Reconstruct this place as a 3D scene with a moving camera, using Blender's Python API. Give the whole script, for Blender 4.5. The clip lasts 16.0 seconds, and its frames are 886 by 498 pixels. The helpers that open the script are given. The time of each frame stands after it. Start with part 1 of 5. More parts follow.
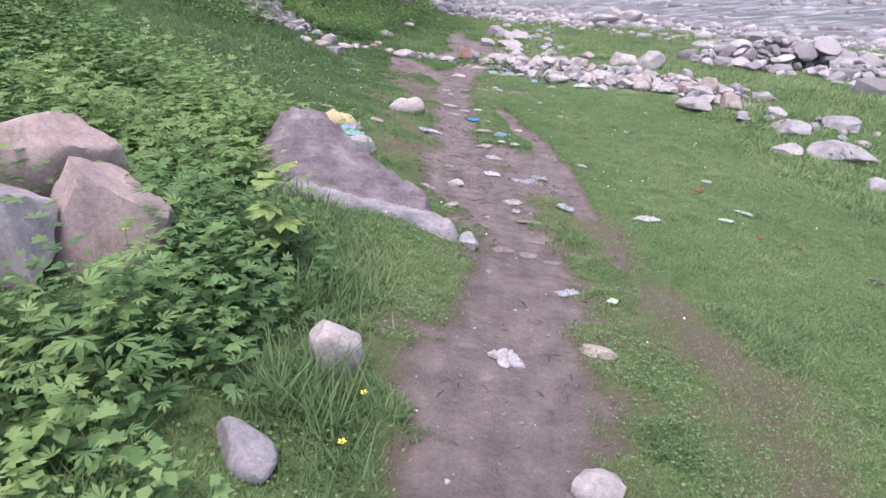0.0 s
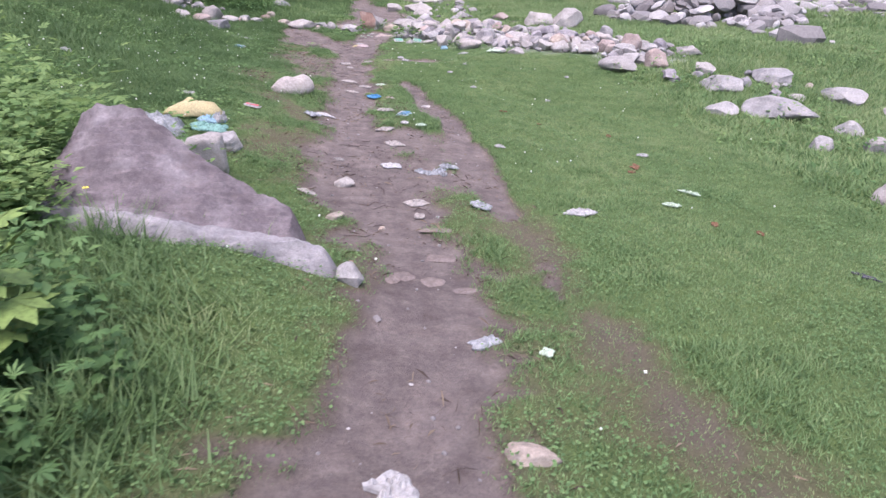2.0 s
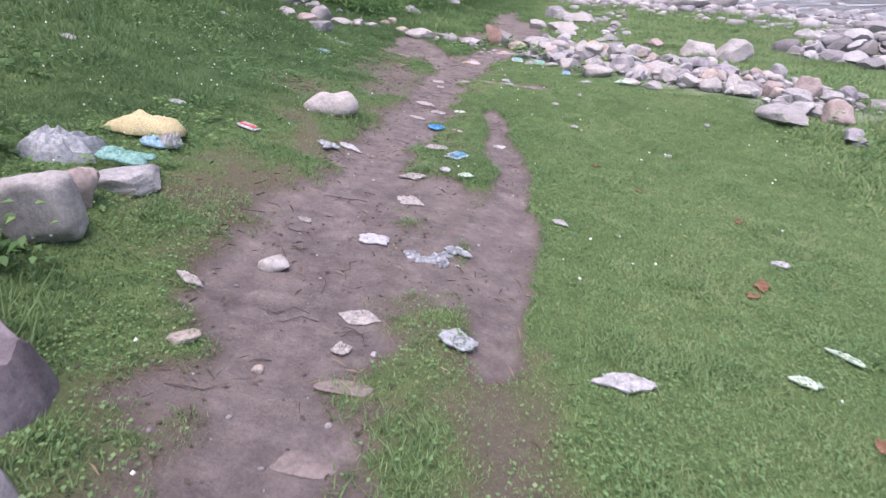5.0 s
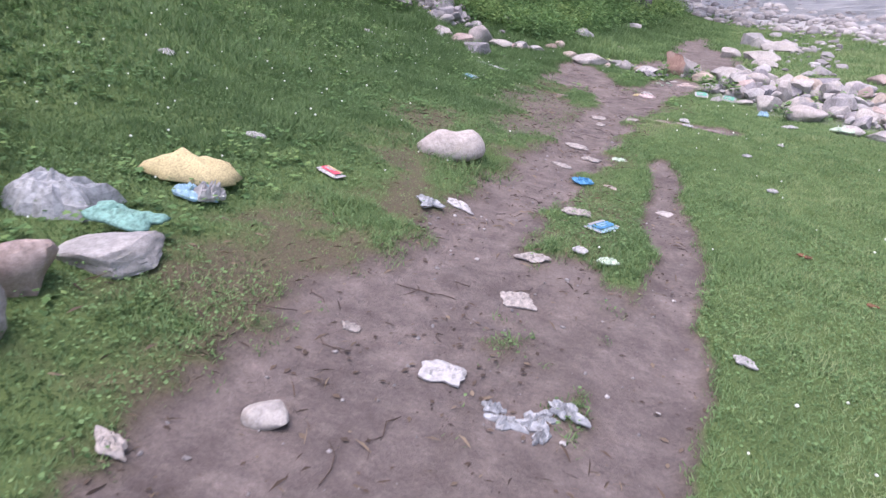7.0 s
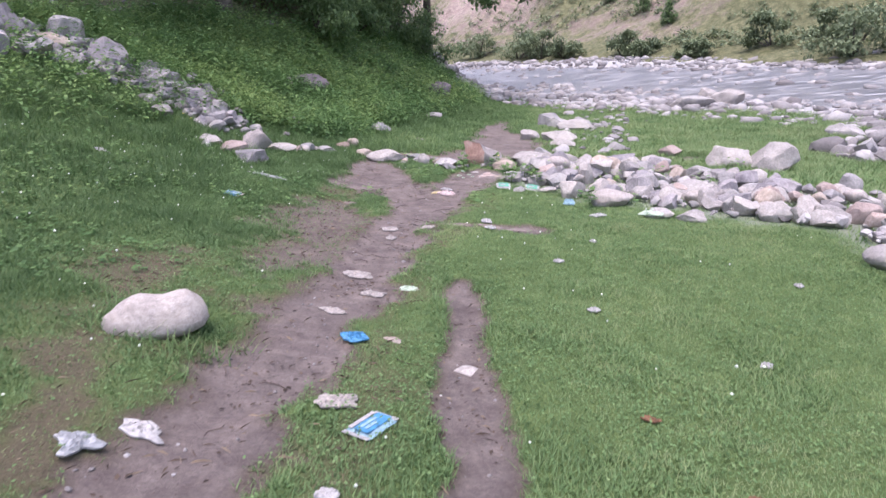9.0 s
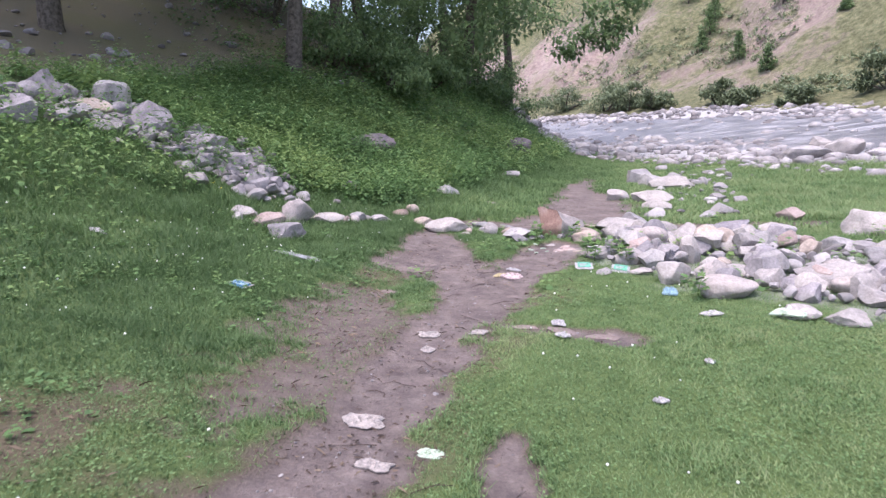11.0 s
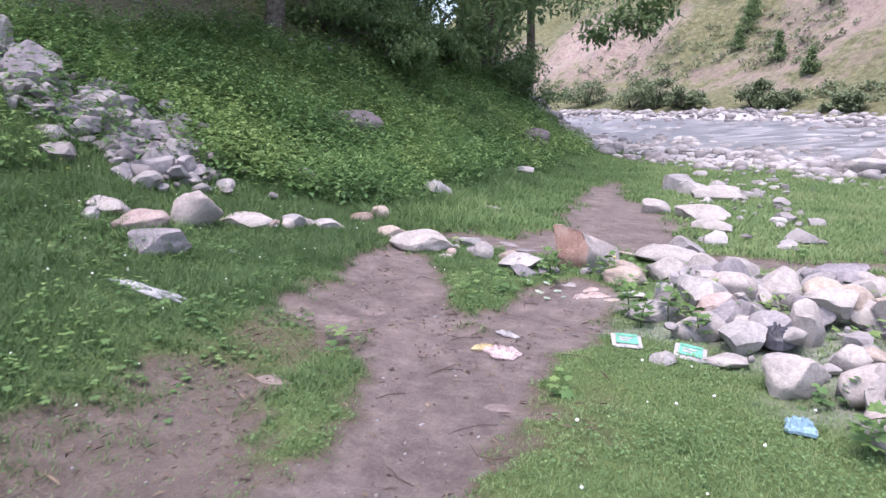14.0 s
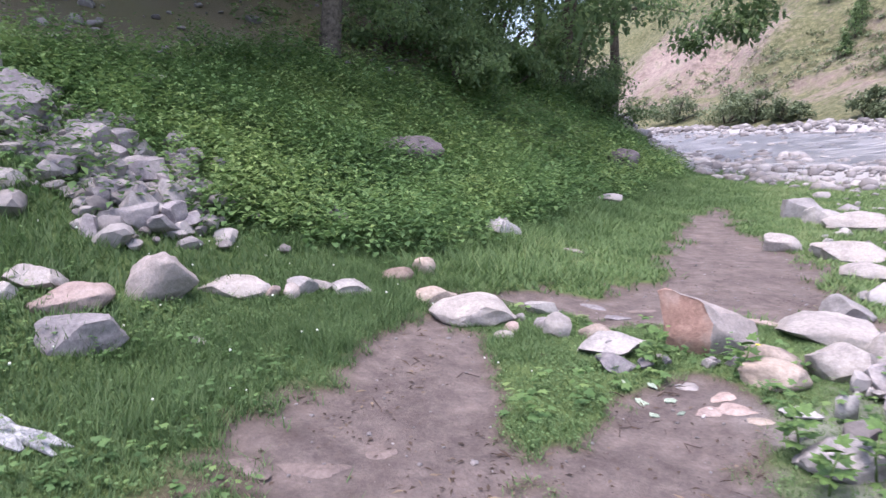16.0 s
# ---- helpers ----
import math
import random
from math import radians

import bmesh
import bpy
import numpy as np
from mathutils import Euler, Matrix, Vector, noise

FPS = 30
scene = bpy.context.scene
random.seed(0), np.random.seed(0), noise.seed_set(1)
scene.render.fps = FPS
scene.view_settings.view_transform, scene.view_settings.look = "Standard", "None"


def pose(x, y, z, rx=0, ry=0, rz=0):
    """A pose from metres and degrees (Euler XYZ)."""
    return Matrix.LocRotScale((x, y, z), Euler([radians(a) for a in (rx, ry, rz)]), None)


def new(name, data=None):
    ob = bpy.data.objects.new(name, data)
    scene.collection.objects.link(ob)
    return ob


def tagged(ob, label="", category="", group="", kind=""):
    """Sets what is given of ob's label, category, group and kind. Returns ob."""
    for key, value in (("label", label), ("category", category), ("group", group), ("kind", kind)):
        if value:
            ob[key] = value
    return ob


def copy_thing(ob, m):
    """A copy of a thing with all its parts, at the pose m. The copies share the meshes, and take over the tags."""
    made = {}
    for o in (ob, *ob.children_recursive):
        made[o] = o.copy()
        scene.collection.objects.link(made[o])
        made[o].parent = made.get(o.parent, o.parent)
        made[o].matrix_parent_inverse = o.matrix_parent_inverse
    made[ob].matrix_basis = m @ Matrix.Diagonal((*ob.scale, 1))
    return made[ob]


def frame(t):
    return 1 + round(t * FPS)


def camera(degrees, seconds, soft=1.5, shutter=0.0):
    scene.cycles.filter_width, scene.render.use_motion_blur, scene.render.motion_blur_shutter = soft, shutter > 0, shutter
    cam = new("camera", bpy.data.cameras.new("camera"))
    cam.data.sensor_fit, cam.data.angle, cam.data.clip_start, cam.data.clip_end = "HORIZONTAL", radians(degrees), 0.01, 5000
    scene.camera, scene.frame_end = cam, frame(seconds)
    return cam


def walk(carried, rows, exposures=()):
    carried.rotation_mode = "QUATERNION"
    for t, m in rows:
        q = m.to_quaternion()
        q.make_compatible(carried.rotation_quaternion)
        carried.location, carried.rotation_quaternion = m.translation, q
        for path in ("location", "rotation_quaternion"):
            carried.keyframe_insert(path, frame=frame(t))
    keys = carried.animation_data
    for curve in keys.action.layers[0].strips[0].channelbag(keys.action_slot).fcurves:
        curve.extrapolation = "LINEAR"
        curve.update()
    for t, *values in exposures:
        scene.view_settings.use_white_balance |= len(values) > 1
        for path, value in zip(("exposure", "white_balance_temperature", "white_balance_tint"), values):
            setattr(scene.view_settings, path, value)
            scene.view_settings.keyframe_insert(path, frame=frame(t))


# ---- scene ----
cam = camera(65.4, 16.0, 1.4, 0.3)
METRES, EYE, TILT, LEAN, TURN = 13.0, 1.6, -23.5, 0.0, 0.0
ROWS = [
    (0.0, 0.0, 0.0, 0.0, 0.0, 0.0, -0.0),
    (0.5, 0.0035, 0.0199, 0.0054, 0.6, -1.62, 2.18),
    (1.0, 0.0097, 0.0434, 0.0114, 1.43, -2.16, 0.61),
    (1.5, 0.0128, 0.0719, 0.0176, -3.0, -2.44, 0.84),
    (2.0, 0.0244, 0.0922, 0.0233, -5.65, -2.69, 4.41),
    (2.5, 0.0468, 0.1125, 0.028, -6.45, -4.74, 2.59),
    (3.0, 0.0647, 0.1366, 0.0322, -12.96, -3.49, 5.04),
    (3.5, 0.0826, 0.1615, 0.0383, -5.42, -5.3, -0.91),
    (4.0, 0.0945, 0.184, 0.0409, 2.48, -2.79, -2.88),
    (4.5, 0.1015, 0.2118, 0.0515, 4.23, -1.64, -2.77),
    (7.0, 0.0986, 0.3475, 0.0959, 20.0, -1.04, -9.02),
    (7.5, 0.1006, 0.3741, 0.1072, 17.28, -0.63, -6.27),
    (8.0, 0.1039, 0.4034, 0.1156, 18.28, -1.42, -6.72),
    (8.5, 0.1034, 0.4334, 0.1286, 10.08, 5.65, -4.98),
    (9.0, 0.1068, 0.4601, 0.14, 7.35, 7.24, -0.61),
    (9.5, 0.1111, 0.4843, 0.1517, 9.16, 11.01, -1.91),
    (12.0, 0.0985, 0.6472, 0.2092, 17.17, 11.06, -4.01),
    (12.5, 0.0904, 0.6814, 0.2201, 17.68, 9.92, -7.51),
    (13.0, 0.0853, 0.7161, 0.2348, 14.49, 9.16, -3.78),
    (13.5, 0.0838, 0.7506, 0.2483, 17.98, 9.77, -6.74),
    (14.0, 0.0813, 0.7839, 0.2589, 14.67, 10.59, -5.6),
    (14.5, 0.0755, 0.818, 0.2726, 16.06, 9.81, -4.36),
    (15.0, 0.0699, 0.8461, 0.2857, 22.65, 10.3, -7.91),
    (15.5, 0.064, 0.8784, 0.2995, 18.62, 11.91, -7.9),
    (16.0, 0.0582, 0.9085, 0.3099, 21.71, 11.81, -6.16),
]
walk(cam, [(t, pose(0, 0, EYE, TILT, LEAN, TURN) @ pose(METRES * x, METRES * y, METRES * z, 90 + pitch, roll, yaw)) for t, x, y, z, yaw, pitch, roll in ROWS], [(0.0, 1.38, 6150.0, 21.0), (1.5, 1.4, 6150.0, 21.0), (3.0, 1.3, 6150.0, 21.0), (4.5, 1.36, 6150.0, 21.0), (9.5, 1.42, 6150.0, 21.0), (12.0, 1.53, 6150.0, 21.0), (16.0, 1.56, 6150.0, 21.0)])

# ---- world, sun, exposure ----
world = bpy.data.worlds.new("sky")
scene.world = world
world.use_nodes = True
wn = world.node_tree.nodes
sky = wn.new("ShaderNodeTexSky")
sky.sky_type = "NISHITA"
sky.sun_disc = False
sky.sun_elevation, sky.sun_rotation = radians(76), radians(200)
sky.air_density, sky.dust_density = 1.0, 4.0
wn["Background"].inputs["Strength"].default_value = 0.155
world.node_tree.links.new(sky.outputs["Color"], wn["Background"].inputs["Color"])
sun = new("sun", bpy.data.lights.new("sun", "SUN"))
sun.data.energy, sun.data.angle, sun.data.color = 0.85, radians(50), (1.0, 0.95, 0.9)
sun.rotation_euler = Euler((radians(14), 0, radians(-20)))


# ---- shapes of the land ----
def ease(a, b, v):
    v = np.clip((v - a) / (b - a), 0.0, 1.0)
    return v * v * (3 - 2 * v)


def softplus(v, k=0.5):
    return k * np.logaddexp(0.0, v / k)


def lattice(i, j, s):
    v = np.sin(i * 127.1 + j * 311.7 + s * 74.7) * 43758.5453
    return v - np.floor(v)


def vnoise(x, y, size, s=0):
    """Smooth value noise from 0 to 1 on numpy arrays."""
    x, y = np.asarray(x, float) / size, np.asarray(y, float) / size
    i, j = np.floor(x), np.floor(y)
    u, v = x - i, y - j
    u, v = u * u * (3 - 2 * u), v * v * (3 - 2 * v)
    return (lattice(i, j, s) * (1 - u) + lattice(i + 1, j, s) * u) * (1 - v) + (lattice(i, j + 1, s) * (1 - u) + lattice(i + 1, j + 1, s) * u) * v


def across(x, y):
    """Distance past the far edge of the river, negative on the near side."""
    return 0.78 * x + 0.62 * (y - 62.0)


def ground(x, y):
    """Height of the land: a falling path, a bank beside it, a meadow that tilts to the river, the river bed."""
    q = across(x, y)
    base = -0.98 * (1 - np.exp(-np.maximum(y, -6.0) / 9.0))
    base = base - 0.4 * ease(-30.0, -15.0, q) * ease(12.0, 24.0, y + x) + 1.15 * ease(-13.0, 3.0, q)
    xl = 0.45 - 1.35 * ease(8.0, 16.0, y) + 1.2 * ease(24.0, 34.0, y)
    left = 0.25 * softplus(xl - x) + (0.26 + 0.3 * ease(20.0, 30.0, y)) * softplus(-3.1 + 1.8 * ease(18.0, 34.0, y) - x, 0.6)
    left = 9.0 * np.tanh(left / 9.0) * ease(-8.0, -16.0, q)
    right = -0.13 * softplus(x - 0.9) * (1 - 0.8 * ease(8.0, 14.0, y)) * ease(-14.0, -22.0, q)
    swell = 0.11 * np.exp(-((x + 0.45) / 0.5) ** 2 - ((y - 4.1) / 0.5) ** 2)
    return base + left - 0.9 * np.tanh(-right / 0.9) + swell


def ribbon(x, y, line, rough=0.1, soft=0.09):
    """How far (0 to 1) a place lies on a worn line of (x, y, half width)."""
    best = np.full(np.shape(x), -9.0)
    for (ax, ay, aw), (bx, by, bw) in zip(line, line[1:]):
        dx, dy = bx - ax, by - ay
        f = np.clip(((x - ax) * dx + (y - ay) * dy) / (dx * dx + dy * dy), 0, 1)
        away = np.hypot(x - ax - f * dx, y - ay - f * dy)
        best = np.maximum(best, aw + f * (bw - aw) - away)
    wobble = (vnoise(x, y, 0.35, 3) - 0.5) * rough * 1.6 + (vnoise(x, y, 0.09, 4) - 0.5) * rough
    return ease(-soft, soft, best + wobble)


MAIN = [(0.1, -1, 0.3), (0.12, 1, 0.29), (0.14, 1.8, 0.29), (0.2, 2.3, 0.37), (0.27, 2.85, 0.45), (0.36, 3.2, 0.34), (0.47, 3.7, 0.31), (0.58, 4.15, 0.29), (0.58, 4.5, 0.3), (0.46, 5.0, 0.33), (0.38, 5.4, 0.37),
        (0.3, 5.9, 0.4), (0.25, 6.3, 0.43), (0.24, 7.0, 0.37), (0.2, 7.5, 0.3), (0.16, 8.1, 0.27), (0.15, 8.8, 0.26), (0.17, 9.4, 0.26), (0.15, 10.1, 0.27), (0.1, 11.1, 0.31), (0.15, 12.4, 0.35), (0.25, 13.3, 0.42), (0.15, 14.3, 0.5)]
FORK = [(0.1, 13.9, 0.4), (-0.2, 14.4, 0.4), (-0.5, 15.0, 0.38), (-0.7, 15.5, 0.36), (-0.95, 16.15, 0.31), (-1.08, 16.65, 0.2), (-1.15, 17.2, 0.12)]
RIGHT_FORK = [(0.3, 14.0, 0.4), (0.48, 14.9, 0.36), (0.6, 15.6, 0.33), (0.62, 16.05, 0.24)]
BEYOND = [(-1.3, 17.25, 0.12), (-0.6, 17.6, 0.28), (0.2, 17.9, 0.5), (0.9, 18.4, 0.62), (1.0, 19.6, 0.72), (0.85, 21.2, 0.7), (0.5, 23.0, 0.45), (0.6, 26, 0.25)]
ACROSS = [(0.9, 18.1, 0.5), (2.0, 17.7, 0.36), (3.0, 17.9, 0.3), (4.2, 18.4, 0.2)]
BYWAY = [(1.25, 5.5, 0.06), (1.22, 6.1, 0.16), (1.17, 7.0, 0.22), (1.21, 7.8, 0.15), (1.18, 8.5, 0.13), (1.04, 9.4, 0.12), (0.89, 10.9, 0.08)]
WIDENED = [(-0.5, 14.25, 0.22), (-0.75, 14.6, 0.3), (-0.92, 15.3, 0.25), (-1.05, 15.9, 0.2)]
SPOT = [(1.25, 4.25, 0.05), (1.29, 4.65, 0.06)]
WORN_LEFT = [(-0.2, 6.0, 0.18), (-0.3, 7.4, 0.18), (-0.4, 8.3, 0.2), (-0.7, 9.0, 0.14), (-0.95, 9.8, 0.22), (-0.8, 10.4, 0.3), (-0.55, 11.2, 0.36), (-0.5, 12.2, 0.3), (-0.75, 13.3, 0.26), (-0.55, 14.3, 0.3)]
WORN_RIGHT = [(1.22, 6.2, 0.15), (1.28, 5.2, 0.14), (1.33, 4.4, 0.16), (1.4, 3.7, 0.19), (1.48, 3.1, 0.24), (1.45, 2.4, 0.28), (1.35, 1.2, 0.3)]
WIDE = [(-0.45, 10.6, 0.35), (-0.35, 11.4, 0.55), (-0.45, 12.3, 0.5), (-0.72, 13.0, 0.38), (-0.6, 13.6, 0.12)]
PALE = [(0.45, 12.66, 0.07), (0.85, 12.6, 0.12), (1.3, 12.5, 0.13), (1.5, 12.45, 0.03)]
PILE = [(1.7, 15.6, 0.6), (2.3, 15.5, 1.2), (3.3, 15.0, 1.5), (4.3, 13.9, 1.2), (5.0, 12.6, 0.7)]
MIDDLE = [(0.75, 6.3, 0.3), (0.76, 7.2, 0.36), (0.72, 7.9, 0.14)]
GROOVE = [(-0.24, 2.62, 0.06), (-0.17, 2.1, 0.075), (-0.13, 1.5, 0.085), (-0.12, 0.6, 0.09)]
STRIP = [(0.45, 11.0, 0.12), (0.7, 8.2, 0.16), (0.66, 9.6, 0.16)]


def bare(x, y):
    """Trodden earth, 0 to 1."""
    m = np.maximum(ribbon(x, y, MAIN, 0.16, 0.12), ribbon(x, y, FORK, 0.16, 0.12))
    m = np.maximum(m, ribbon(x, y, RIGHT_FORK, 0.16, 0.12))
    m = np.maximum(m, 0.8 * ribbon(x, y, SPOT, 0.1, 0.06))
    m = np.maximum(m, 0.95 * ribbon(x, y, WIDENED, 0.25, 0.2))
    m = np.maximum(m, ribbon(x, y, BEYOND, 0.3, 0.15))
    m = np.maximum(m, 0.85 * ribbon(x, y, ACROSS, 0.5, 0.25))
    m = np.maximum(m, ribbon(x, y, BYWAY, 0.06, 0.05))
    m = np.maximum(m, 0.9 * ribbon(x, y, MIDDLE, 0.3, 0.2))
    m = np.maximum(m, 0.4 * ribbon(x, y, [(a, b, w * 0.3) for a, b, w in WORN_RIGHT], 0.16, 0.18))
    m = np.maximum(m, 0.9 * ribbon(x, y, PALE, 0.12, 0.08))
    m = np.maximum(m, 0.74 * ribbon(x, y, WIDE, 0.4, 0.35))
    m = np.maximum(m, 0.2 * ribbon(x, y, [(a, b, w * 0.75) for a, b, w in WORN_LEFT], 0.4, 0.2))
    q = across(x, y)
    return np.maximum(m, ease(-15.5, -13.5, q + 3.0 * (vnoise(x, y, 3.0, 8) - 0.5)) * 0.85)


def worn(x, y):
    """Thin, dry turf, 0 to 1."""
    m = np.maximum(ribbon(x, y, WORN_LEFT, 0.4, 0.25), 0.8 * ribbon(x, y, WORN_RIGHT, 0.25, 0.16))
    edge = np.maximum(ribbon(x, y, [(a, b, w + 0.14) for a, b, w in MAIN], 0.3, 0.16), ribbon(x, y, STRIP, 0.2, 0.12))
    return np.maximum(m, 0.6 * edge)


def weedy(x, y):
    """Where tall weeds stand, 0 to 1."""
    near = ease(-0.42, -0.85, x + 0.25 * (vnoise(x, y, 0.8, 11) - 0.5)) * ease(6.3, 5.0, y + 0.8 * (x + 1.0))
    near = near * (1 - ease(0.2, 0.6, np.clip(1 - np.hypot((x + 0.35) / 0.75, (y - 3.85) / 0.9), 0, 1)))
    edge = -3.6 + 1.8 * ease(16.0, 18.2, y) + 0.3 * ease(18, 22, y) + 1.1 * ease(24.0, 33.0, y)
    bank = ease(edge + 0.4, edge - 0.4, x + 0.7 * (vnoise(x, y, 1.2, 12) - 0.5)) * ease(9.0, 13.0, y - 0.8 * (x + 3.6)) * (1 - 0.8 * ease(17.0, 16.0, y) * ease(-3.3, -4.0, x))
    near = near * ease(0.3, 0.5, np.hypot(x + 1.62, y - 2.62)) * ease(0.22, 0.4, np.hypot(x + 0.44, y - 2.42)) * ease(0.25, 0.4, np.hypot(x + 0.6, y - 1.7))
    near = near * ease(0.95, 1.15, np.hypot((x + 0.6) / 0.72, (y - 4.88) / 0.5)) * ease(0.8, 1.1, np.hypot((x + 0.8) / 0.7, (y - 4.1) / 0.45))
    near = near * ease(0.4, 0.7, np.hypot(x + 0.95, y - 6.0)) * ease(0.4, 0.7, np.hypot(x + 1.1, y - 7.1))
    heap = ribbon(x, y, [(-6.6, 16.0, 0.5), (-5.6, 16.9, 0.55), (-4.7, 17.0, 0.5), (-4.1, 17.0, 0.4), (-3.4, 16.5, 0.3)], 0.3, 0.2)
    return np.maximum(near, bank) * ease(-6.0, -12.0, across(x, y)) * (1 - 0.85 * heap) * (1 - 0.85 * ease(1.7, 2.5, ground(x, y) + 0.8 * (vnoise(x, y, 1.5, 13) - 0.5)))


def relief(x, y):
    """The land with its small unevenness."""
    b = bare(x, y)
    z = ground(x, y) - 0.04 * b + 0.05 * (vnoise(x, y, 0.9, 1) - 0.5) + 0.022 * (vnoise(x, y, 0.22, 2) - 0.5)
    q = across(x, y)
    z = z - 0.035 * ribbon(x, y, GROOVE, 0.06, 0.03) + 0.018 * b * (vnoise(x, y, 0.35, 9) - 0.5)
    z = z + 0.012 * b * (vnoise(x, y, 0.07, 6) - 0.5) - 0.3 * ease(-12.0, -10.0, q) * ease(-1.0, -3.0, q)
    return z + ease(20, 60, np.hypot(x, y)) * 0.5 * (vnoise(x, y, 5.0, 7) - 0.5)


# ---- materials ----
def shader(name, rough=0.8):
    m = bpy.data.materials.new(name)
    m.use_nodes = True
    m.node_tree.nodes["Principled BSDF"].inputs["Roughness"].default_value = rough
    m.node_tree.nodes["Principled BSDF"].inputs["Specular IOR Level"].default_value = 0.25
    return m, m.node_tree.nodes, m.node_tree.links, m.node_tree.nodes["Principled BSDF"]


def noise_node(n, l, scale, detail=4.0, coord="Object", rough=0.6):
    c = n.new("ShaderNodeTexCoord")
    t = n.new("ShaderNodeTexNoise")
    t.inputs["Scale"].default_value, t.inputs["Detail"].default_value, t.inputs["Roughness"].default_value = scale, detail, rough
    l.new(c.outputs[coord], t.inputs["Vector"])
    return t


def ramp(n, l, source, stops):
    r = n.new("ShaderNodeValToRGB")
    while len(r.color_ramp.elements) < len(stops):
        r.color_ramp.elements.new(0.5)
    for e, (p, c) in zip(r.color_ramp.elements, stops):
        e.position, e.color = p, (*c, 1) if len(c) == 3 else c
    l.new(source, r.inputs["Fac"])
    return r


def mix(n, l, a, b, f, kind="MIX"):
    m = n.new("ShaderNodeMix")
    m.data_type, m.blend_type = "RGBA", kind
    for socket, value in ((m.inputs[0], f), (m.inputs[6], a), (m.inputs[7], b)):
        if isinstance(value, (int, float)):
            socket.default_value = value
        elif isinstance(value, tuple):
            socket.default_value = (*value, 1)
        else:
            l.new(value, socket)
    return m.outputs[2]


def bump(n, l, b, source, strength, distance):
    k = n.new("ShaderNodeBump")
    k.inputs["Strength"].default_value, k.inputs["Distance"].default_value = strength, distance
    l.new(source, k.inputs["Height"])
    l.new(k.outputs["Normal"], b.inputs["Normal"])


def attribute(n, name):
    a = n.new("ShaderNodeAttribute")
    a.attribute_name = name
    return a.outputs["Fac"]


def stone_material(name, dark, mid, light, stain=(0.2, 0.17, 0.13)):
    m, n, l, b = shader(name, 0.85)
    big, fine, spots = noise_node(n, l, 5, 5), noise_node(n, l, 38, 6, rough=0.75), noise_node(n, l, 130, 2)
    r = ramp(n, l, big.outputs["Fac"], [(0.3, dark), (0.5, mid), (0.72, light)])
    g = ramp(n, l, fine.outputs["Fac"], [(0.3, (0.62, 0.62, 0.62)), (0.7, (1.25, 1.25, 1.25))])
    c = mix(n, l, r.outputs["Color"], g.outputs["Color"], 0.75, "MULTIPLY")
    s = ramp(n, l, spots.outputs["Fac"], [(0.35, (0.75, 0.75, 0.75)), (0.6, (1.08, 1.08, 1.08))])
    c = mix(n, l, c, s.outputs["Color"], 0.5, "MULTIPLY")
    patch = noise_node(n, l, 2.6, 6, rough=0.7)
    f = ramp(n, l, patch.outputs["Fac"], [(0.56, (0, 0, 0)), (0.72, (0.7, 0.7, 0.7))])
    c = mix(n, l, c, stain, f.outputs["Color"])
    info = n.new("ShaderNodeObjectInfo")
    v = ramp(n, l, info.outputs["Random"], [(0.0, (0.87, 0.82, 0.8)), (1.0, (1.14, 1.07, 1.01))])
    l.new(mix(n, l, c, v.outputs["Color"], 1.0, "MULTIPLY"), b.inputs["Base Color"])
    bump(n, l, b, fine.outputs["Fac"], 0.5, 0.02)
    return m


STONE = {
    "white": stone_material("white_stone", (0.28, 0.262, 0.257), (0.365, 0.345, 0.338), (0.44, 0.42, 0.415), (0.29, 0.262, 0.235)),
    "pale": stone_material("pale_stone", (0.265, 0.255, 0.255), (0.36, 0.35, 0.345), (0.44, 0.43, 0.425), (0.27, 0.253, 0.225)),
    "grey": stone_material("grey_stone", (0.222, 0.222, 0.229), (0.326, 0.326, 0.333), (0.429, 0.422, 0.429), (0.266, 0.266, 0.244)),
    "buff": stone_material("buff_stone", (0.266, 0.229, 0.2), (0.37, 0.326, 0.289), (0.459, 0.422, 0.385), (0.266, 0.222, 0.185)),
    "pink": stone_material("pink_stone", (0.266, 0.215, 0.207), (0.355, 0.296, 0.281), (0.444, 0.392, 0.377), (0.296, 0.244, 0.222)),
    "red": stone_material("red_stone", (0.311, 0.2, 0.17), (0.407, 0.274, 0.229), (0.488, 0.392, 0.355), (0.444, 0.355, 0.311)),
    "brown": stone_material("brown_stone", (0.178, 0.141, 0.118), (0.266, 0.215, 0.185), (0.34, 0.289, 0.252)),
    "slate": stone_material("slate_stone", (0.178, 0.17, 0.192), (0.274, 0.266, 0.289), (0.4, 0.392, 0.414), (0.281, 0.266, 0.266)),
    "slab": stone_material("blue_grey_slab", (0.18, 0.178, 0.194), (0.26, 0.256, 0.274), (0.35, 0.346, 0.366), (0.22, 0.21, 0.214)),
    "trodden": stone_material("trodden_stone", (0.155, 0.13, 0.124), (0.2, 0.17, 0.162), (0.25, 0.217, 0.208), (0.165, 0.137, 0.129)),
    "boulder": stone_material("mauve_boulder", (0.11, 0.095, 0.107), (0.175, 0.155, 0.17), (0.28, 0.262, 0.282), (0.15, 0.125, 0.122)),
}
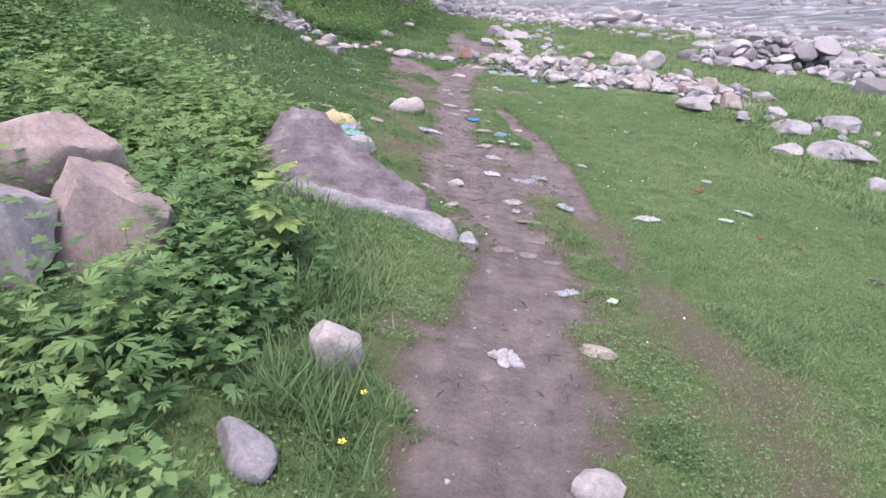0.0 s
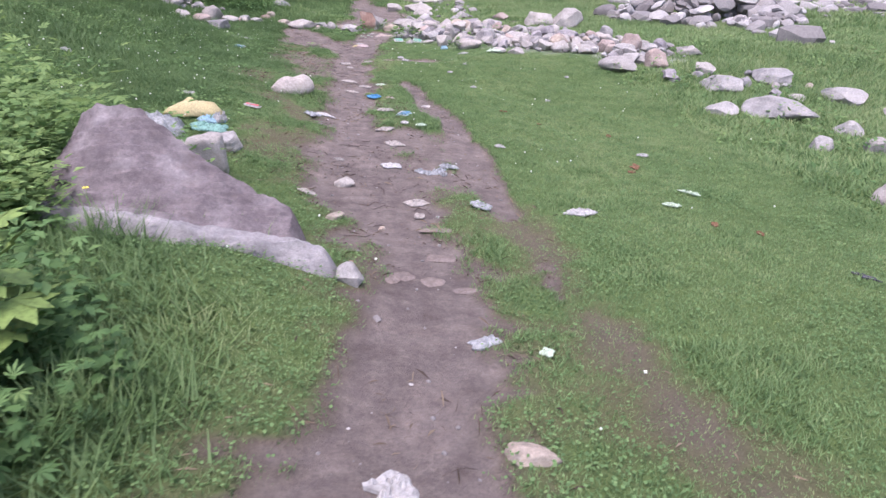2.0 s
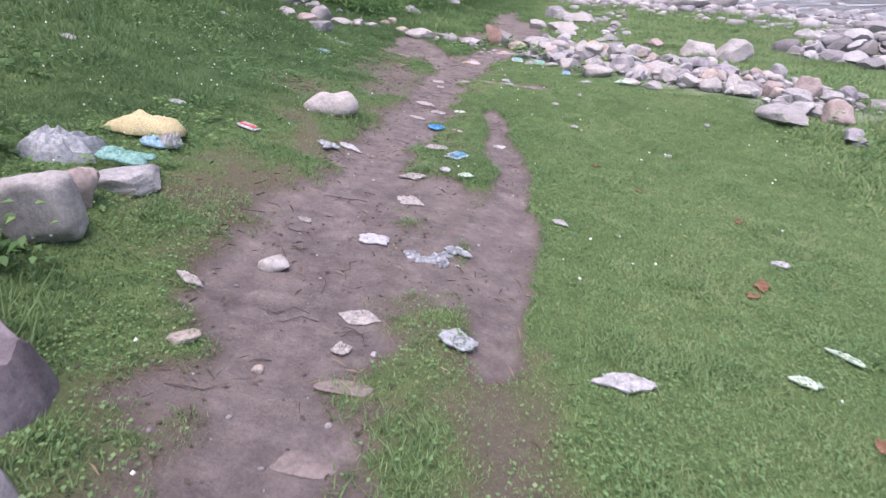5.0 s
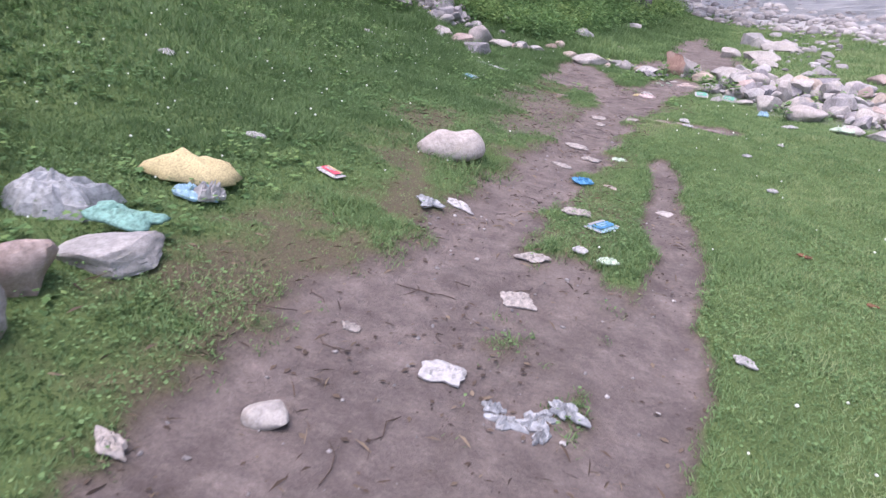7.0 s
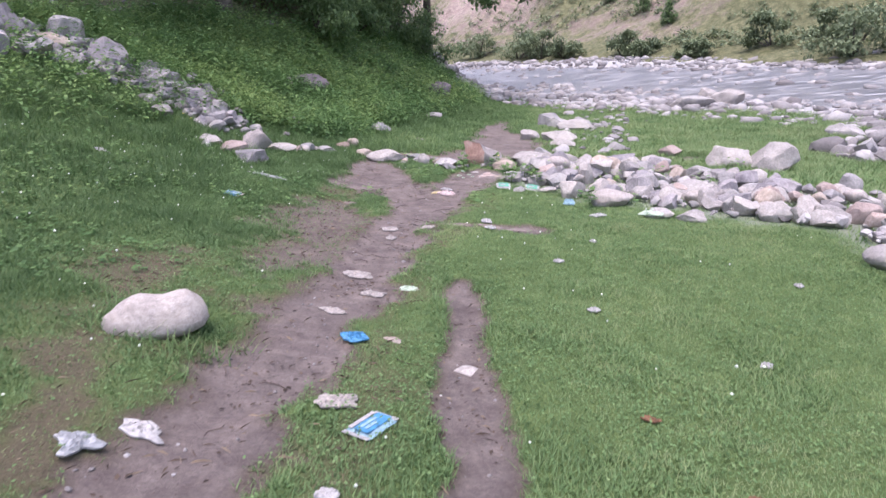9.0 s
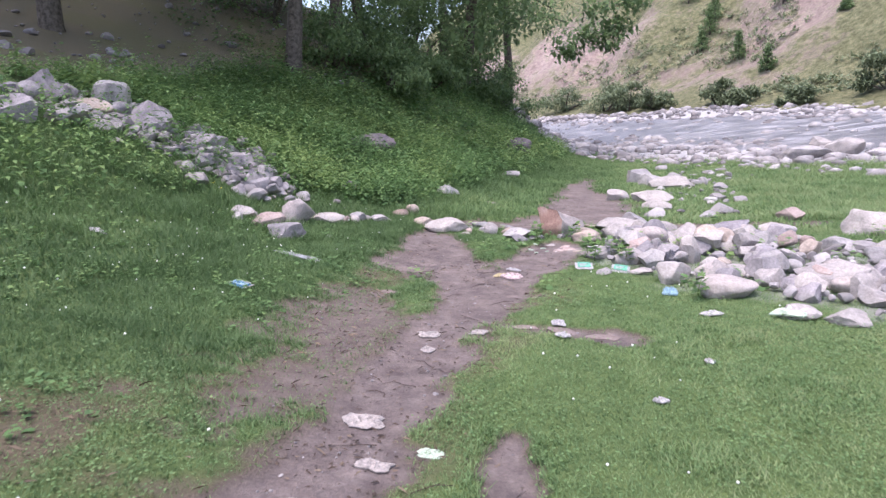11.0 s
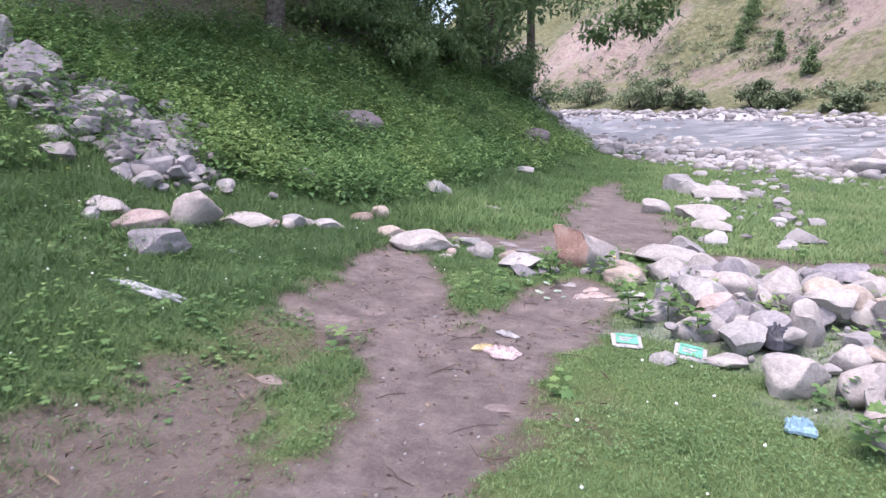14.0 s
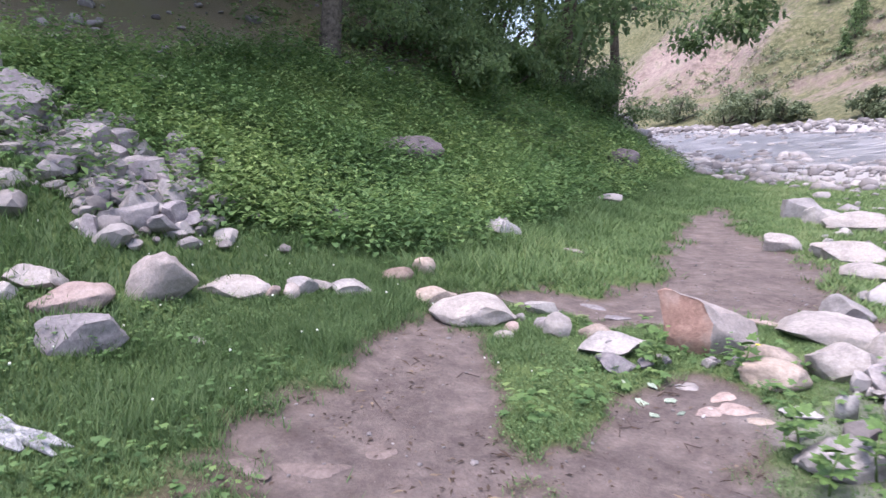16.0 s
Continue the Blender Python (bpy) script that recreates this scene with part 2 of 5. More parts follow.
WORD = {"white": "whitish smooth stone lying in the grass", "pale": "pale rounded river stone with grey speckles", "grey": "rough grey stone bedded in the grass",
        "buff": "buff weathered stone on trodden earth", "pink": "pinkish weathered stone with worn edges", "red": "reddish split boulder with a pale flank",
        "brown": "brown rounded stone beside the path", "slate": "dark mauve broken slate stone", "slab": "blue-grey flat split stone slab",
        "boulder": "large mauve-grey boulder half sunk in grass"}


def ground_material():
    m, n, l, b = shader("earth_and_turf", 0.95)
    big, mid, fine = noise_node(n, l, 0.9, 4), noise_node(n, l, 7, 6, rough=0.7), noise_node(n, l, 60, 6, rough=0.75)
    dirt = ramp(n, l, mid.outputs["Fac"], [(0.28, (0.12, 0.096, 0.089)), (0.46, (0.158, 0.129, 0.12)), (0.58, (0.185, 0.152, 0.141)), (0.74, (0.25, 0.207, 0.19))])
    g = ramp(n, l, fine.outputs["Fac"], [(0.3, (0.62, 0.62, 0.62)), (0.7, (1.25, 1.25, 1.25))])
    dirt = mix(n, l, dirt.outputs["Color"], g.outputs["Color"], 0.65, "MULTIPLY")
    damp = ramp(n, l, noise_node(n, l, 3.4, 8, rough=0.75).outputs["Fac"], [(0.36, (0.7, 0.68, 0.69)), (0.5, (1, 1, 1)), (0.66, (1.3, 1.28, 1.26))])
    dirt = mix(n, l, dirt, damp.outputs["Color"], 0.85, "MULTIPLY")
    turf = ramp(n, l, mid.outputs["Fac"], [(0.3, (0.075, 0.118, 0.04)), (0.7, (0.125, 0.175, 0.06))])
    dry = ramp(n, l, fine.outputs["Fac"], [(0.3, (0.085, 0.075, 0.042)), (0.7, (0.145, 0.122, 0.075))])
    c = mix(n, l, turf.outputs["Color"], dry.outputs["Color"], attribute(n, "worn"))
    humus = ramp(n, l, fine.outputs["Fac"], [(0.3, (0.095, 0.075, 0.058)), (0.7, (0.155, 0.126, 0.1))])
    thin, trodden = [ramp(n, l, attribute(n, "bare"), [(lo, (0, 0, 0)), (hi, (1, 1, 1))]) for lo, hi in ((0.1, 0.45), (0.4, 0.95))]
    c = mix(n, l, c, humus.outputs["Color"], thin.outputs["Color"])
    c = mix(n, l, c, dirt, trodden.outputs["Color"])
    stony = ramp(n, l, fine.outputs["Fac"], [(0.3, (0.27, 0.26, 0.26)), (0.7, (0.5, 0.49, 0.48))])
    c = mix(n, l, c, stony.outputs["Color"], attribute(n, "stony"))
    l.new(c, b.inputs["Base Color"])
    bump(n, l, b, fine.outputs["Fac"], 0.9, 0.02)
    return m


def leaf_material(name, dark, mid, light, rough=0.6, thin=0.25):
    m, n, l, b = shader(name, rough)
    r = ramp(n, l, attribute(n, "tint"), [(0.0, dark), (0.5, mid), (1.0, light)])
    l.new(r.outputs["Color"], b.inputs["Base Color"])
    t = n.new("ShaderNodeBsdfTranslucent")
    l.new(r.outputs["Color"], t.inputs["Color"])
    s = n.new("ShaderNodeMixShader")
    s.inputs[0].default_value = thin
    l.new(b.outputs[0], s.inputs[1]), l.new(t.outputs[0], s.inputs[2])
    l.new(s.outputs[0], n["Material Output"].inputs["Surface"])
    return m


def plain(name, color, rough=0.6, spread=0.15, scale=30.0, thin=0.0):
    """A surface of one colour with dirt and grain."""
    m, n, l, b = shader(name, rough)
    t = noise_node(n, l, scale, 5)
    lo, hi = tuple(v * (1 - 2 * spread) for v in color), tuple(min(1, v * (1 + spread)) for v in color)
    r = ramp(n, l, t.outputs["Fac"], [(0.3, lo), (0.6, hi)])
    l.new(r.outputs["Color"], b.inputs["Base Color"])
    bump(n, l, b, t.outputs["Fac"], 0.25, 0.01)
    return m


EARTH = ground_material()
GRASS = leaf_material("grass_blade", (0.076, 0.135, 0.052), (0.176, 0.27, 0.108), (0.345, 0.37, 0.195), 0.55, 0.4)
CLOVER = leaf_material("clover_leaf", (0.09, 0.16, 0.06), (0.16, 0.26, 0.1), (0.25, 0.34, 0.15), 0.6, 0.3)
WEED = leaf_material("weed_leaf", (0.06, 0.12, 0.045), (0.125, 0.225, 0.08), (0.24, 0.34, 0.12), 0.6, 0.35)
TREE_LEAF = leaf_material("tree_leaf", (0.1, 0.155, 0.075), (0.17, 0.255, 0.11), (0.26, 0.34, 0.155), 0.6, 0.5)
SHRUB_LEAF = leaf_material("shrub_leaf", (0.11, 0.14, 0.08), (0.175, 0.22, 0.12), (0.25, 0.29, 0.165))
BARK = plain("bark", (0.1, 0.085, 0.07), 0.9, 0.35, 12)
STEM = plain("weed_stem", (0.1, 0.16, 0.05), 0.7, 0.2, 20)


# ---- mesh tools ----
def mesh_object(name, verts, faces, material, tints=None):
    me = bpy.data.meshes.new(name)
    verts, faces = np.asarray(verts, np.float32), np.asarray(faces, np.int32)
    k = faces.shape[1]
    me.vertices.add(len(verts)), me.loops.add(faces.size), me.polygons.add(len(faces))
    me.vertices.foreach_set("co", verts.ravel())
    me.loops.foreach_set("vertex_index", faces.ravel())
    me.polygons.foreach_set("loop_start", np.arange(0, faces.size, k, dtype=np.int32))
    for key, values in (tints or {}).items():
        me.attributes.new(key, "FLOAT", "POINT").data.foreach_set("value", np.asarray(values, np.float32))
    me.materials.append(material)
    me.update(calc_edges=True)
    return new(name, me)


def strewn(verts, faces, places, yaw, tilt, size, tint):
    """Copies of one small shape, as one set of arrays."""
    v, f = np.asarray(verts, float), np.asarray(faces, int)
    k = len(places)
    size = np.broadcast_to(np.asarray(size, float), (k,)) if np.ndim(size) < 2 else size
    p = v[None] * (size[:, None, None] if np.ndim(size) == 1 else size[:, None, :])
    c, s = np.cos(tilt)[:, None], np.sin(tilt)[:, None]
    y, z = p[..., 1] * c - p[..., 2] * s, p[..., 1] * s + p[..., 2] * c
    c, s = np.cos(yaw)[:, None], np.sin(yaw)[:, None]
    out = np.stack([p[..., 0] * c - y * s, p[..., 0] * s + y * c, z], -1) + np.asarray(places)[:, None]
    return out.reshape(-1, 3), (f[None] + (np.arange(k) * len(v))[:, None, None]).reshape(-1, f.shape[1]), np.repeat(tint, len(v))


def gather(name, sets, material):
    vs, fs, ts, base = [], [], [], 0
    for v, f, t in sets:
        vs.append(v), fs.append(f + base), ts.append(t)
        base += len(v)
    return mesh_object(name, np.concatenate(vs), np.concatenate(fs), material, {"tint": np.concatenate(ts)})


def part(name, bm, material, parent=None, label="", smooth=True):
    me = bpy.data.meshes.new(name)
    bm.to_mesh(me)
    bm.free()
    me.materials.append(material)
    if smooth:
        me.shade_smooth()
    ob = new(name, me)
    ob.parent = parent
    return tagged(ob, label) if label else ob


rng = np.random.default_rng(7)


# ---- the ground: one sheet out to the horizon ----
def spaced(lo, hi, step, far, grow=1.09):
    """Even steps from lo to hi, then ever longer ones out to far on both sides."""
    mid = list(np.arange(lo, hi, step))
    a, b, d = [], [], step
    x = hi
    while x < far:
        b.append(x)
        d = min(d * grow, 60)
        x += d
    d, x = step, lo - step
    while x > -far:
        a.append(x)
        d = min(d * grow, 60)
        x -= d
    return np.array(a[::-1] + mid + b)


gx, gy = spaced(-2.6, 4.2, 0.055, 900), spaced(0.8, 19.0, 0.055, 900, 1.08)
GX, GY = np.meshgrid(gx, gy)
land = np.stack([GX, GY, relief(GX, GY)], -1).reshape(-1, 3)
i = np.arange((len(gy) - 1) * len(gx)).reshape(len(gy) - 1, len(gx))[:, :-1].ravel()
quads = np.stack([i, i + 1, i + 1 + len(gx), i + len(gx)], 1)
Q = across(land[:, 0], land[:, 1])
# soil of the upper bank; its worn share also paints in the trees' shade
shade_soil = ease(1.5, 2.4, land[:, 2]) * ease(-3.0, -6.0, land[:, 0])
sheet = mesh_object("ground", land, quads, EARTH, {
    "bare": np.maximum(bare(land[:, 0], land[:, 1]), 0.25 * shade_soil * ease(0.2, 0.5, vnoise(land[:, 0], land[:, 1], 0.8, 31))),
    "worn": np.maximum(worn(land[:, 0], land[:, 1]), 0.85 * shade_soil),
    "stony": np.maximum(ease(-16, -13.5, Q) * ease(4, 1, Q) * 0.9, 0.45 * ribbon(land[:, 0], land[:, 1], PILE, 0.4, 0.3))})
sheet.data.shade_smooth()
tagged(sheet, "trodden earth path through short green turf beside a river", "ground", kind="structure")


# ---- far hillside beyond the river ----
def hill_material():
    m, n, l, b = shader("scree_hillside", 0.95)
    big, mid, fine = noise_node(n, l, 0.05, 5), noise_node(n, l, 0.55, 9, rough=0.78), noise_node(n, l, 2.6, 7, rough=0.8)
    rock = ramp(n, l, mid.outputs["Fac"], [(0.3, (0.15, 0.12, 0.098)), (0.46, (0.29, 0.222, 0.192)), (0.6, (0.45, 0.36, 0.325))])
    green = ramp(n, l, fine.outputs["Fac"], [(0.35, (0.09, 0.105, 0.045)), (0.65, (0.21, 0.2, 0.11))])
    f = n.new("ShaderNodeMath")
    f.operation = "ADD"
    l.new(attribute(n, "green"), f.inputs[0]), l.new(mid.outputs["Fac"], f.inputs[1])
    k = ramp(n, l, f.outputs[0], [(0.66, (0, 0, 0)), (0.82, (1, 1, 1))])
    c = mix(n, l, rock.outputs["Color"], green.outputs["Color"], k.outputs["Color"])
    g = ramp(n, l, fine.outputs["Fac"], [(0.3, (0.55, 0.55, 0.55)), (0.7, (1.2, 1.2, 1.2))])
    l.new(mix(n, l, c, g.outputs["Color"], 0.9, "MULTIPLY"), b.inputs["Base Color"])
    bump(n, l, b, fine.outputs["Fac"], 0.6, 0.4)
    return m


def hill_height(s, d):
    gully = np.abs(vnoise(s + 0.25 * d, d * 0.3, 9.0, 21) - 0.5) * 2
    return -0.4 + 0.12 * np.minimum(d, 6.0) - 0.5 * np.maximum(-d, 0.0) + 0.72 * softplus(d - 7.0, 2.0) + gully * 4.2 * ease(6, 20, d) + 2.0 * (vnoise(s, d, 3.5, 22) - 0.5) * ease(5, 12, d) + 0.4 * (vnoise(s, d, 1.1, 23) - 0.5)


hs, hd = np.linspace(-90, 130, 260), np.concatenate([np.linspace(-3, 30, 66), np.linspace(31, 160, 70)])
S, D = np.meshgrid(hs, hd)
HX, HY = 0.62 * S + 0.78 * D, 62.0 - 0.78 * S + 0.62 * D
hv = np.stack([HX, HY, hill_height(S, D)], -1).reshape(-1, 3)
i = np.arange((len(hd) - 1) * len(hs)).reshape(len(hd) - 1, len(hs))[:, :-1].ravel()
hill = mesh_object("hillside", hv, np.stack([i, i + 1, i + 1 + len(hs), i + len(hs)], 1), hill_material(),
                   {"green": (0.22 + 0.5 * ease(10, 22, S) + 0.35 * ease(7, 3, D) + 0.3 * (vnoise(S, D, 7, 24) - 0.4) + 0.4 * ease(14, 30, D) * ease(4, -8, S)).ravel()})
hill.data.shade_smooth()
tagged(hill, "steep pinkish scree hillside with sparse olive scrub", "hillside", kind="structure")


# ---- river ----
def water_material():
    m, n, l, b = shader("river_water", 0.12)
    b.inputs["Specular IOR Level"].default_value = 0.5
    c = n.new("ShaderNodeTexCoord")
    mp = n.new("ShaderNodeMapping")
    mp.inputs["Rotation"].default_value, mp.inputs["Scale"].default_value = (0, 0, radians(52)), (0.4, 3.4, 1)
    l.new(c.outputs["Object"], mp.inputs["Vector"])
    t = n.new("ShaderNodeTexNoise")
    t.inputs["Scale"].default_value, t.inputs["Detail"].default_value = 1.6, 6
    l.new(mp.outputs["Vector"], t.inputs["Vector"])
    foam = ramp(n, l, t.outputs["Fac"], [(0.5, (0, 0, 0)), (0.66, (1, 1, 1))])
    l.new(mix(n, l, (0.12, 0.12, 0.125), (0.4, 0.39, 0.395), foam.outputs["Color"]), b.inputs["Base Color"])
    r = ramp(n, l, foam.outputs["Color"], [(0.0, (0.3, 0.3, 0.3)), (1.0, (0.8, 0.8, 0.8))])
    l.new(r.outputs["Color"], b.inputs["Roughness"])
    bump(n, l, b, t.outputs["Fac"], 0.6, 0.25)
    return m


rs, rd = np.linspace(-60, 70, 200), np.linspace(-13.2, -0.9, 36)
S, D = np.meshgrid(rs, rd)
RX, RY = 0.62 * S + 0.78 * D, 62.0 - 0.78 * S + 0.62 * D
RZ = -1.38 + 1.15 * ease(-13.0, 3.0, D) - 0.04 - 0.2 * ease(-11.6, -13.2, D) - 0.2 * ease(-2.2, -0.9, D) + 0.12 * (vnoise(S, D, 1.3, 41) - 0.5)
i = np.arange((len(rd) - 1) * len(rs)).reshape(len(rd) - 1, len(rs))[:, :-1].ravel()
water = mesh_object("water", np.stack([RX, RY, RZ], -1).reshape(-1, 3), np.stack([i, i + 1, i + 1 + len(rs), i + len(rs)], 1), water_material())
water.data.shade_smooth()
tagged(water, "shallow grey river with white broken water", "river", kind="structure")


# ---- stones ----
BALLS = {}


def ball(level):
    """Points and triangles of a fine ball."""
    if level not in BALLS:
        bm = bmesh.new()
        bmesh.ops.create_icosphere(bm, subdivisions=level, radius=1.0)
        BALLS[level] = np.array([v.co[:] for v in bm.verts]), np.array([[v.index for v in f.verts] for f in bm.faces])
        bm.free()
    return BALLS[level]


def stone_mesh(name, w, d, h, seed, kind, level=3, sharp=0.5):
    """A stone: a ball broken along planes, roughened, then scaled."""
    r = np.random.default_rng(seed)
    p, faces = ball(level)
    p = p.copy()
    for _ in range(int(r.integers(10, 16))):
        a = r.normal(0, 1, 3) * (1, 1, 0.85)
        a /= np.linalg.norm(a)
        k = r.uniform(0.72 - 0.32 * sharp, 0.95 - 0.18 * sharp)
        p -= np.maximum(p @ a - k, 0)[:, None] * a * (0.7 + 0.3 * min(1, sharp * 1.4))
    off = Vector(r.uniform(0, 50, 3))
    rough = [0.16 * noise.noise(Vector(v) * 1.1 + off) + 0.055 * noise.noise(Vector(v) * 3.2 + off) + 0.03 * noise.noise(Vector(v) * 7 + off) + 0.016 * noise.noise(Vector(v) * 15 + off) for v in p]
    p *= (1 + np.array(rough))[:, None]
    span = p.max(0) - p.min(0)
    p = p / span * (w, d, h)
    low = p[:, 2].min() * 0.75
    p[:, 2] = np.where(p[:, 2] < low, low + (p[:, 2] - low) * 0.2, p[:, 2])
    me = bpy.data.meshes.new(name)
    me.from_pydata(p.tolist(), [], faces.tolist())
    me.materials.append(STONE[kind])
    me.shade_smooth()
    if sharp >= 0.6:
        me.set_sharp_from_angle(angle=radians(30))
    if kind == "red":
        me.materials.append(STONE["white"])
        for f in me.polygons:
            f.material_index = int(f.normal.x > 0.1)
    return me


SHARP = {"white": 0.25, "pale": 0.6, "grey": 0.7, "slate": 1.0, "slab": 0.95, "red": 0.8, "buff": 0.5, "pink": 0.6, "brown": 0.3, "boulder": 0.5}
count = [100]


def stone(x, y, w, d, h, yaw, kind, name="", group="", tilt=0.0, sink=0.22, sharp=None):
    count[0] += 1
    name = name or ("boulder" if w > 0.6 else "stone")
    if kind != "slab":
        h = max(h, 0.27 * w)
    me = stone_mesh(name, w, d, h * 1.3, count[0], kind, 4 if w > 0.3 else 3, SHARP[kind] if sharp is None else sharp)
    ob = new(name, me)
    low = min(v.co.z for v in me.vertices)
    ob.matrix_world = pose(x, y, float(relief(x, y)) - low - sink * h, tilt, 0, yaw)
    return tagged(ob, WORD[kind], "boulder" if name == "boulder" else "stone", group)


stone(-0.64, 1.79, 0.17, 0.36, 0.11, 34, "slab", sharp=0.4, sink=0.3)
stone(0.54, 1.88, 0.19, 0.14, 0.09, -16, "pale")
stone(-0.44, 2.42, 0.22, 0.17, 0.22, 10, "white", sharp=0.5)
stone(0.77, 2.95, 0.2, 0.12, 0.06, -22, "buff", sink=0.4)
stone(0.17, 4.25, 0.14, 0.11, 0.1, -2, "grey")
stone(0.36, 5.25, 0.05, 0.04, 0.03, 21, "buff")
stone(0.06, 5.27, 0.13, 0.09, 0.04, 27, "buff")
stone(5.1, 5.83, 1.34, 1.0, 0.42, -46, "white", sharp=0.25, sink=0.5)
stone(-0.76, 5.76, 0.36, 0.28, 0.33, 36, "pale", sharp=0.35)
stone(-0.86, 6.08, 0.25, 0.18, 0.20, 56, "pink")
stone(0.12, 6.10, 0.15, 0.11, 0.08, 20, "pale")
stone(-0.77, 6.43, 0.40, 0.30, 0.10, 49, "grey")
stone(5.87, 7.89, 0.27, 0.20, 0.19, -40, "pale")
stone(5.27, 8.04, 0.27, 0.20, 0.16, -35, "grey")
stone(6.07, 8.68, 0.35, 0.26, 0.16, -37, "grey")
stone(8.31, 9.25, 0.44, 0.33, 0.11, -45, "grey")
stone(4.85, 9.51, 0.44, 0.33, 0.14, -27, "grey")
stone(5.70, 9.53, 0.97, 0.73, 0.24, -32, "grey")
stone(7.79, 9.61, 0.67, 0.51, 0.29, -42, "pale")
stone(8.94, 10.04, 0.81, 0.61, 0.20, -44, "pale")
stone(7.09, 10.30, 0.61, 0.46, 0.20, -36, "grey")
stone(6.41, 10.31, 0.24, 0.18, 0.09, -33, "pale")
stone(5.50, 10.75, 0.62, 0.47, 0.20, -27, "grey")
stone(6.47, 11.11, 0.59, 0.44, 0.23, -31, "grey")
stone(5.55, 11.47, 0.31, 0.23, 0.20, -26, "pale")
stone(4.27, 11.69, 0.60, 0.45, 0.22, -19, "pale")
stone(4.97, 11.94, 0.38, 0.29, 0.29, -22, "pink")
stone(5.97, 12.95, 0.46, 0.35, 0.15, -25, "pale")
stone(4.18, 12.97, 0.35, 0.26, 0.21, -23, "pale")
stone(2.93, 13.03, 0.31, 0.23, 0.11, -13, "pale")
stone(4.98, 13.03, 0.41, 0.31, 0.33, -20, "pink")
stone(3.77, 13.10, 0.35, 0.26, 0.21, -20, "pale")
stone(2.66, 13.15, 0.28, 0.21, 0.10, -10, "pale")
stone(2.25, 13.75, 0.46, 0.35, 0.19, -14, "white")
stone(3.50, 13.86, 0.35, 0.26, 0.20, -16, "pale")
stone(3.16, 14.20, 0.59, 0.44, 0.23, -13, "pale")
stone(1.85, 14.27, 0.31, 0.23, 0.21, -16, "pale")
stone(1.25, 14.43, 0.15, 0.11, 0.07, -5, "grey")
stone(2.41, 14.47, 0.27, 0.20, 0.13, -13, "pale")
stone(3.98, 14.50, 0.48, 0.36, 0.17, -18, "grey")
stone(1.58, 14.58, 0.24, 0.18, 0.06, -10, "pale")
stone(5.06, 14.76, 0.33, 0.24, 0.29, -24, "grey")
stone(-2.24, 14.82, 0.42, 0.32, 0.17, 52, "slab")
stone(-2.85, 14.87, 0.14, 0.11, 0.09, 56, "grey")
stone(-5.82, 14.99, 0.54, 0.40, 0.33, 41, "slate")
stone(1.90, 15.00, 0.27, 0.20, 0.12, -7, "slate")
stone(1.42, 15.02, 0.27, 0.20, 0.13, -6, "pale")
stone(2.08, 15.05, 0.21, 0.16, 0.30, -16, "pale")
stone(-2.61, 15.09, 0.45, 0.34, 0.15, 52, "pink")
stone(-2.93, 15.10, 0.36, 0.27, 0.13, 27, "pale")
stone(1.69, 15.20, 0.31, 0.23, 0.13, -10, "pale")
stone(1.95, 15.22, 0.28, 0.21, 0.11, -13, "grey")
stone(2.73, 15.30, 0.44, 0.33, 0.17, -8, "slate")
stone(1.22, 15.40, 0.42, 0.31, 0.12, -9, "grey")
stone(-5.70, 15.62, 0.56, 0.42, 0.21, 38, "grey")
stone(-2.5, 15.62, 0.44, 0.34, 0.3, 46, "white", sharp=0.4)
stone(1.83, 15.67, 0.35, 0.26, 0.10, -11, "slate")
stone(2.37, 15.86, 0.38, 0.29, 0.18, -6, "grey")
stone(-4.13, 15.92, 0.23, 0.18, 0.16, 55, "grey")
stone(1.80, 16.05, 0.37, 0.28, 0.17, -10, "pale")
stone(-2.30, 16.05, 0.54, 0.40, 0.13, 40, "pale", sink=0.6)
stone(3.74, 16.08, 0.45, 0.34, 0.16, -14, "grey")
stone(-6.47, 16.13, 0.72, 0.54, 0.47, 40, "slate")
stone(0.19, 16.19, 0.23, 0.17, 0.09, 9, "slab")
stone(2.08, 16.24, 0.26, 0.20, 0.15, -12, "pale")
stone(1.01, 16.26, 0.36, 0.27, 0.14, -4, "buff")
stone(-3.40, 16.32, 0.44, 0.33, 0.19, 47, "slab")
stone(-1.99, 16.35, 0.22, 0.16, 0.12, 35, "grey")
stone(1.34, 16.51, 0.35, 0.26, 0.22, -8, "pale")
stone(0.12, 16.51, 0.42, 0.31, 0.13, 9, "grey")
stone(-0.56, 16.52, 0.14, 0.10, 0.04, 18, "white")
stone(-6.03, 16.59, 0.62, 0.47, 0.25, 37, "buff")
stone(1.00, 16.59, 0.32, 0.24, 0.13, -3, "buff")
stone(-4.36, 16.59, 0.32, 0.24, 0.22, 51, "grey")
stone(-3.71, 16.60, 0.35, 0.27, 0.16, 47, "slate")
stone(-1.82, 16.71, 0.33, 0.25, 0.09, 31, "grey")
stone(-0.29, 16.74, 0.19, 0.15, 0.17, 14, "pale")
stone(0.62, 16.80, 0.60, 0.45, 0.39, 2, "red")
stone(-0.83, 16.80, 0.61, 0.46, 0.15, 20, "pale")
stone(-0.03, 16.85, 0.26, 0.20, 0.10, 10, "buff")
stone(1.68, 16.87, 0.29, 0.22, 0.22, -7, "pale")
stone(3.28, 16.95, 0.42, 0.31, 0.17, -10, "grey")
stone(-5.29, 16.96, 0.66, 0.50, 0.55, 53, "slate")
stone(-4.62, 17.00, 0.62, 0.46, 0.31, 50, "slate")
stone(-1.28, 17.05, 0.32, 0.24, 0.14, 24, "buff")
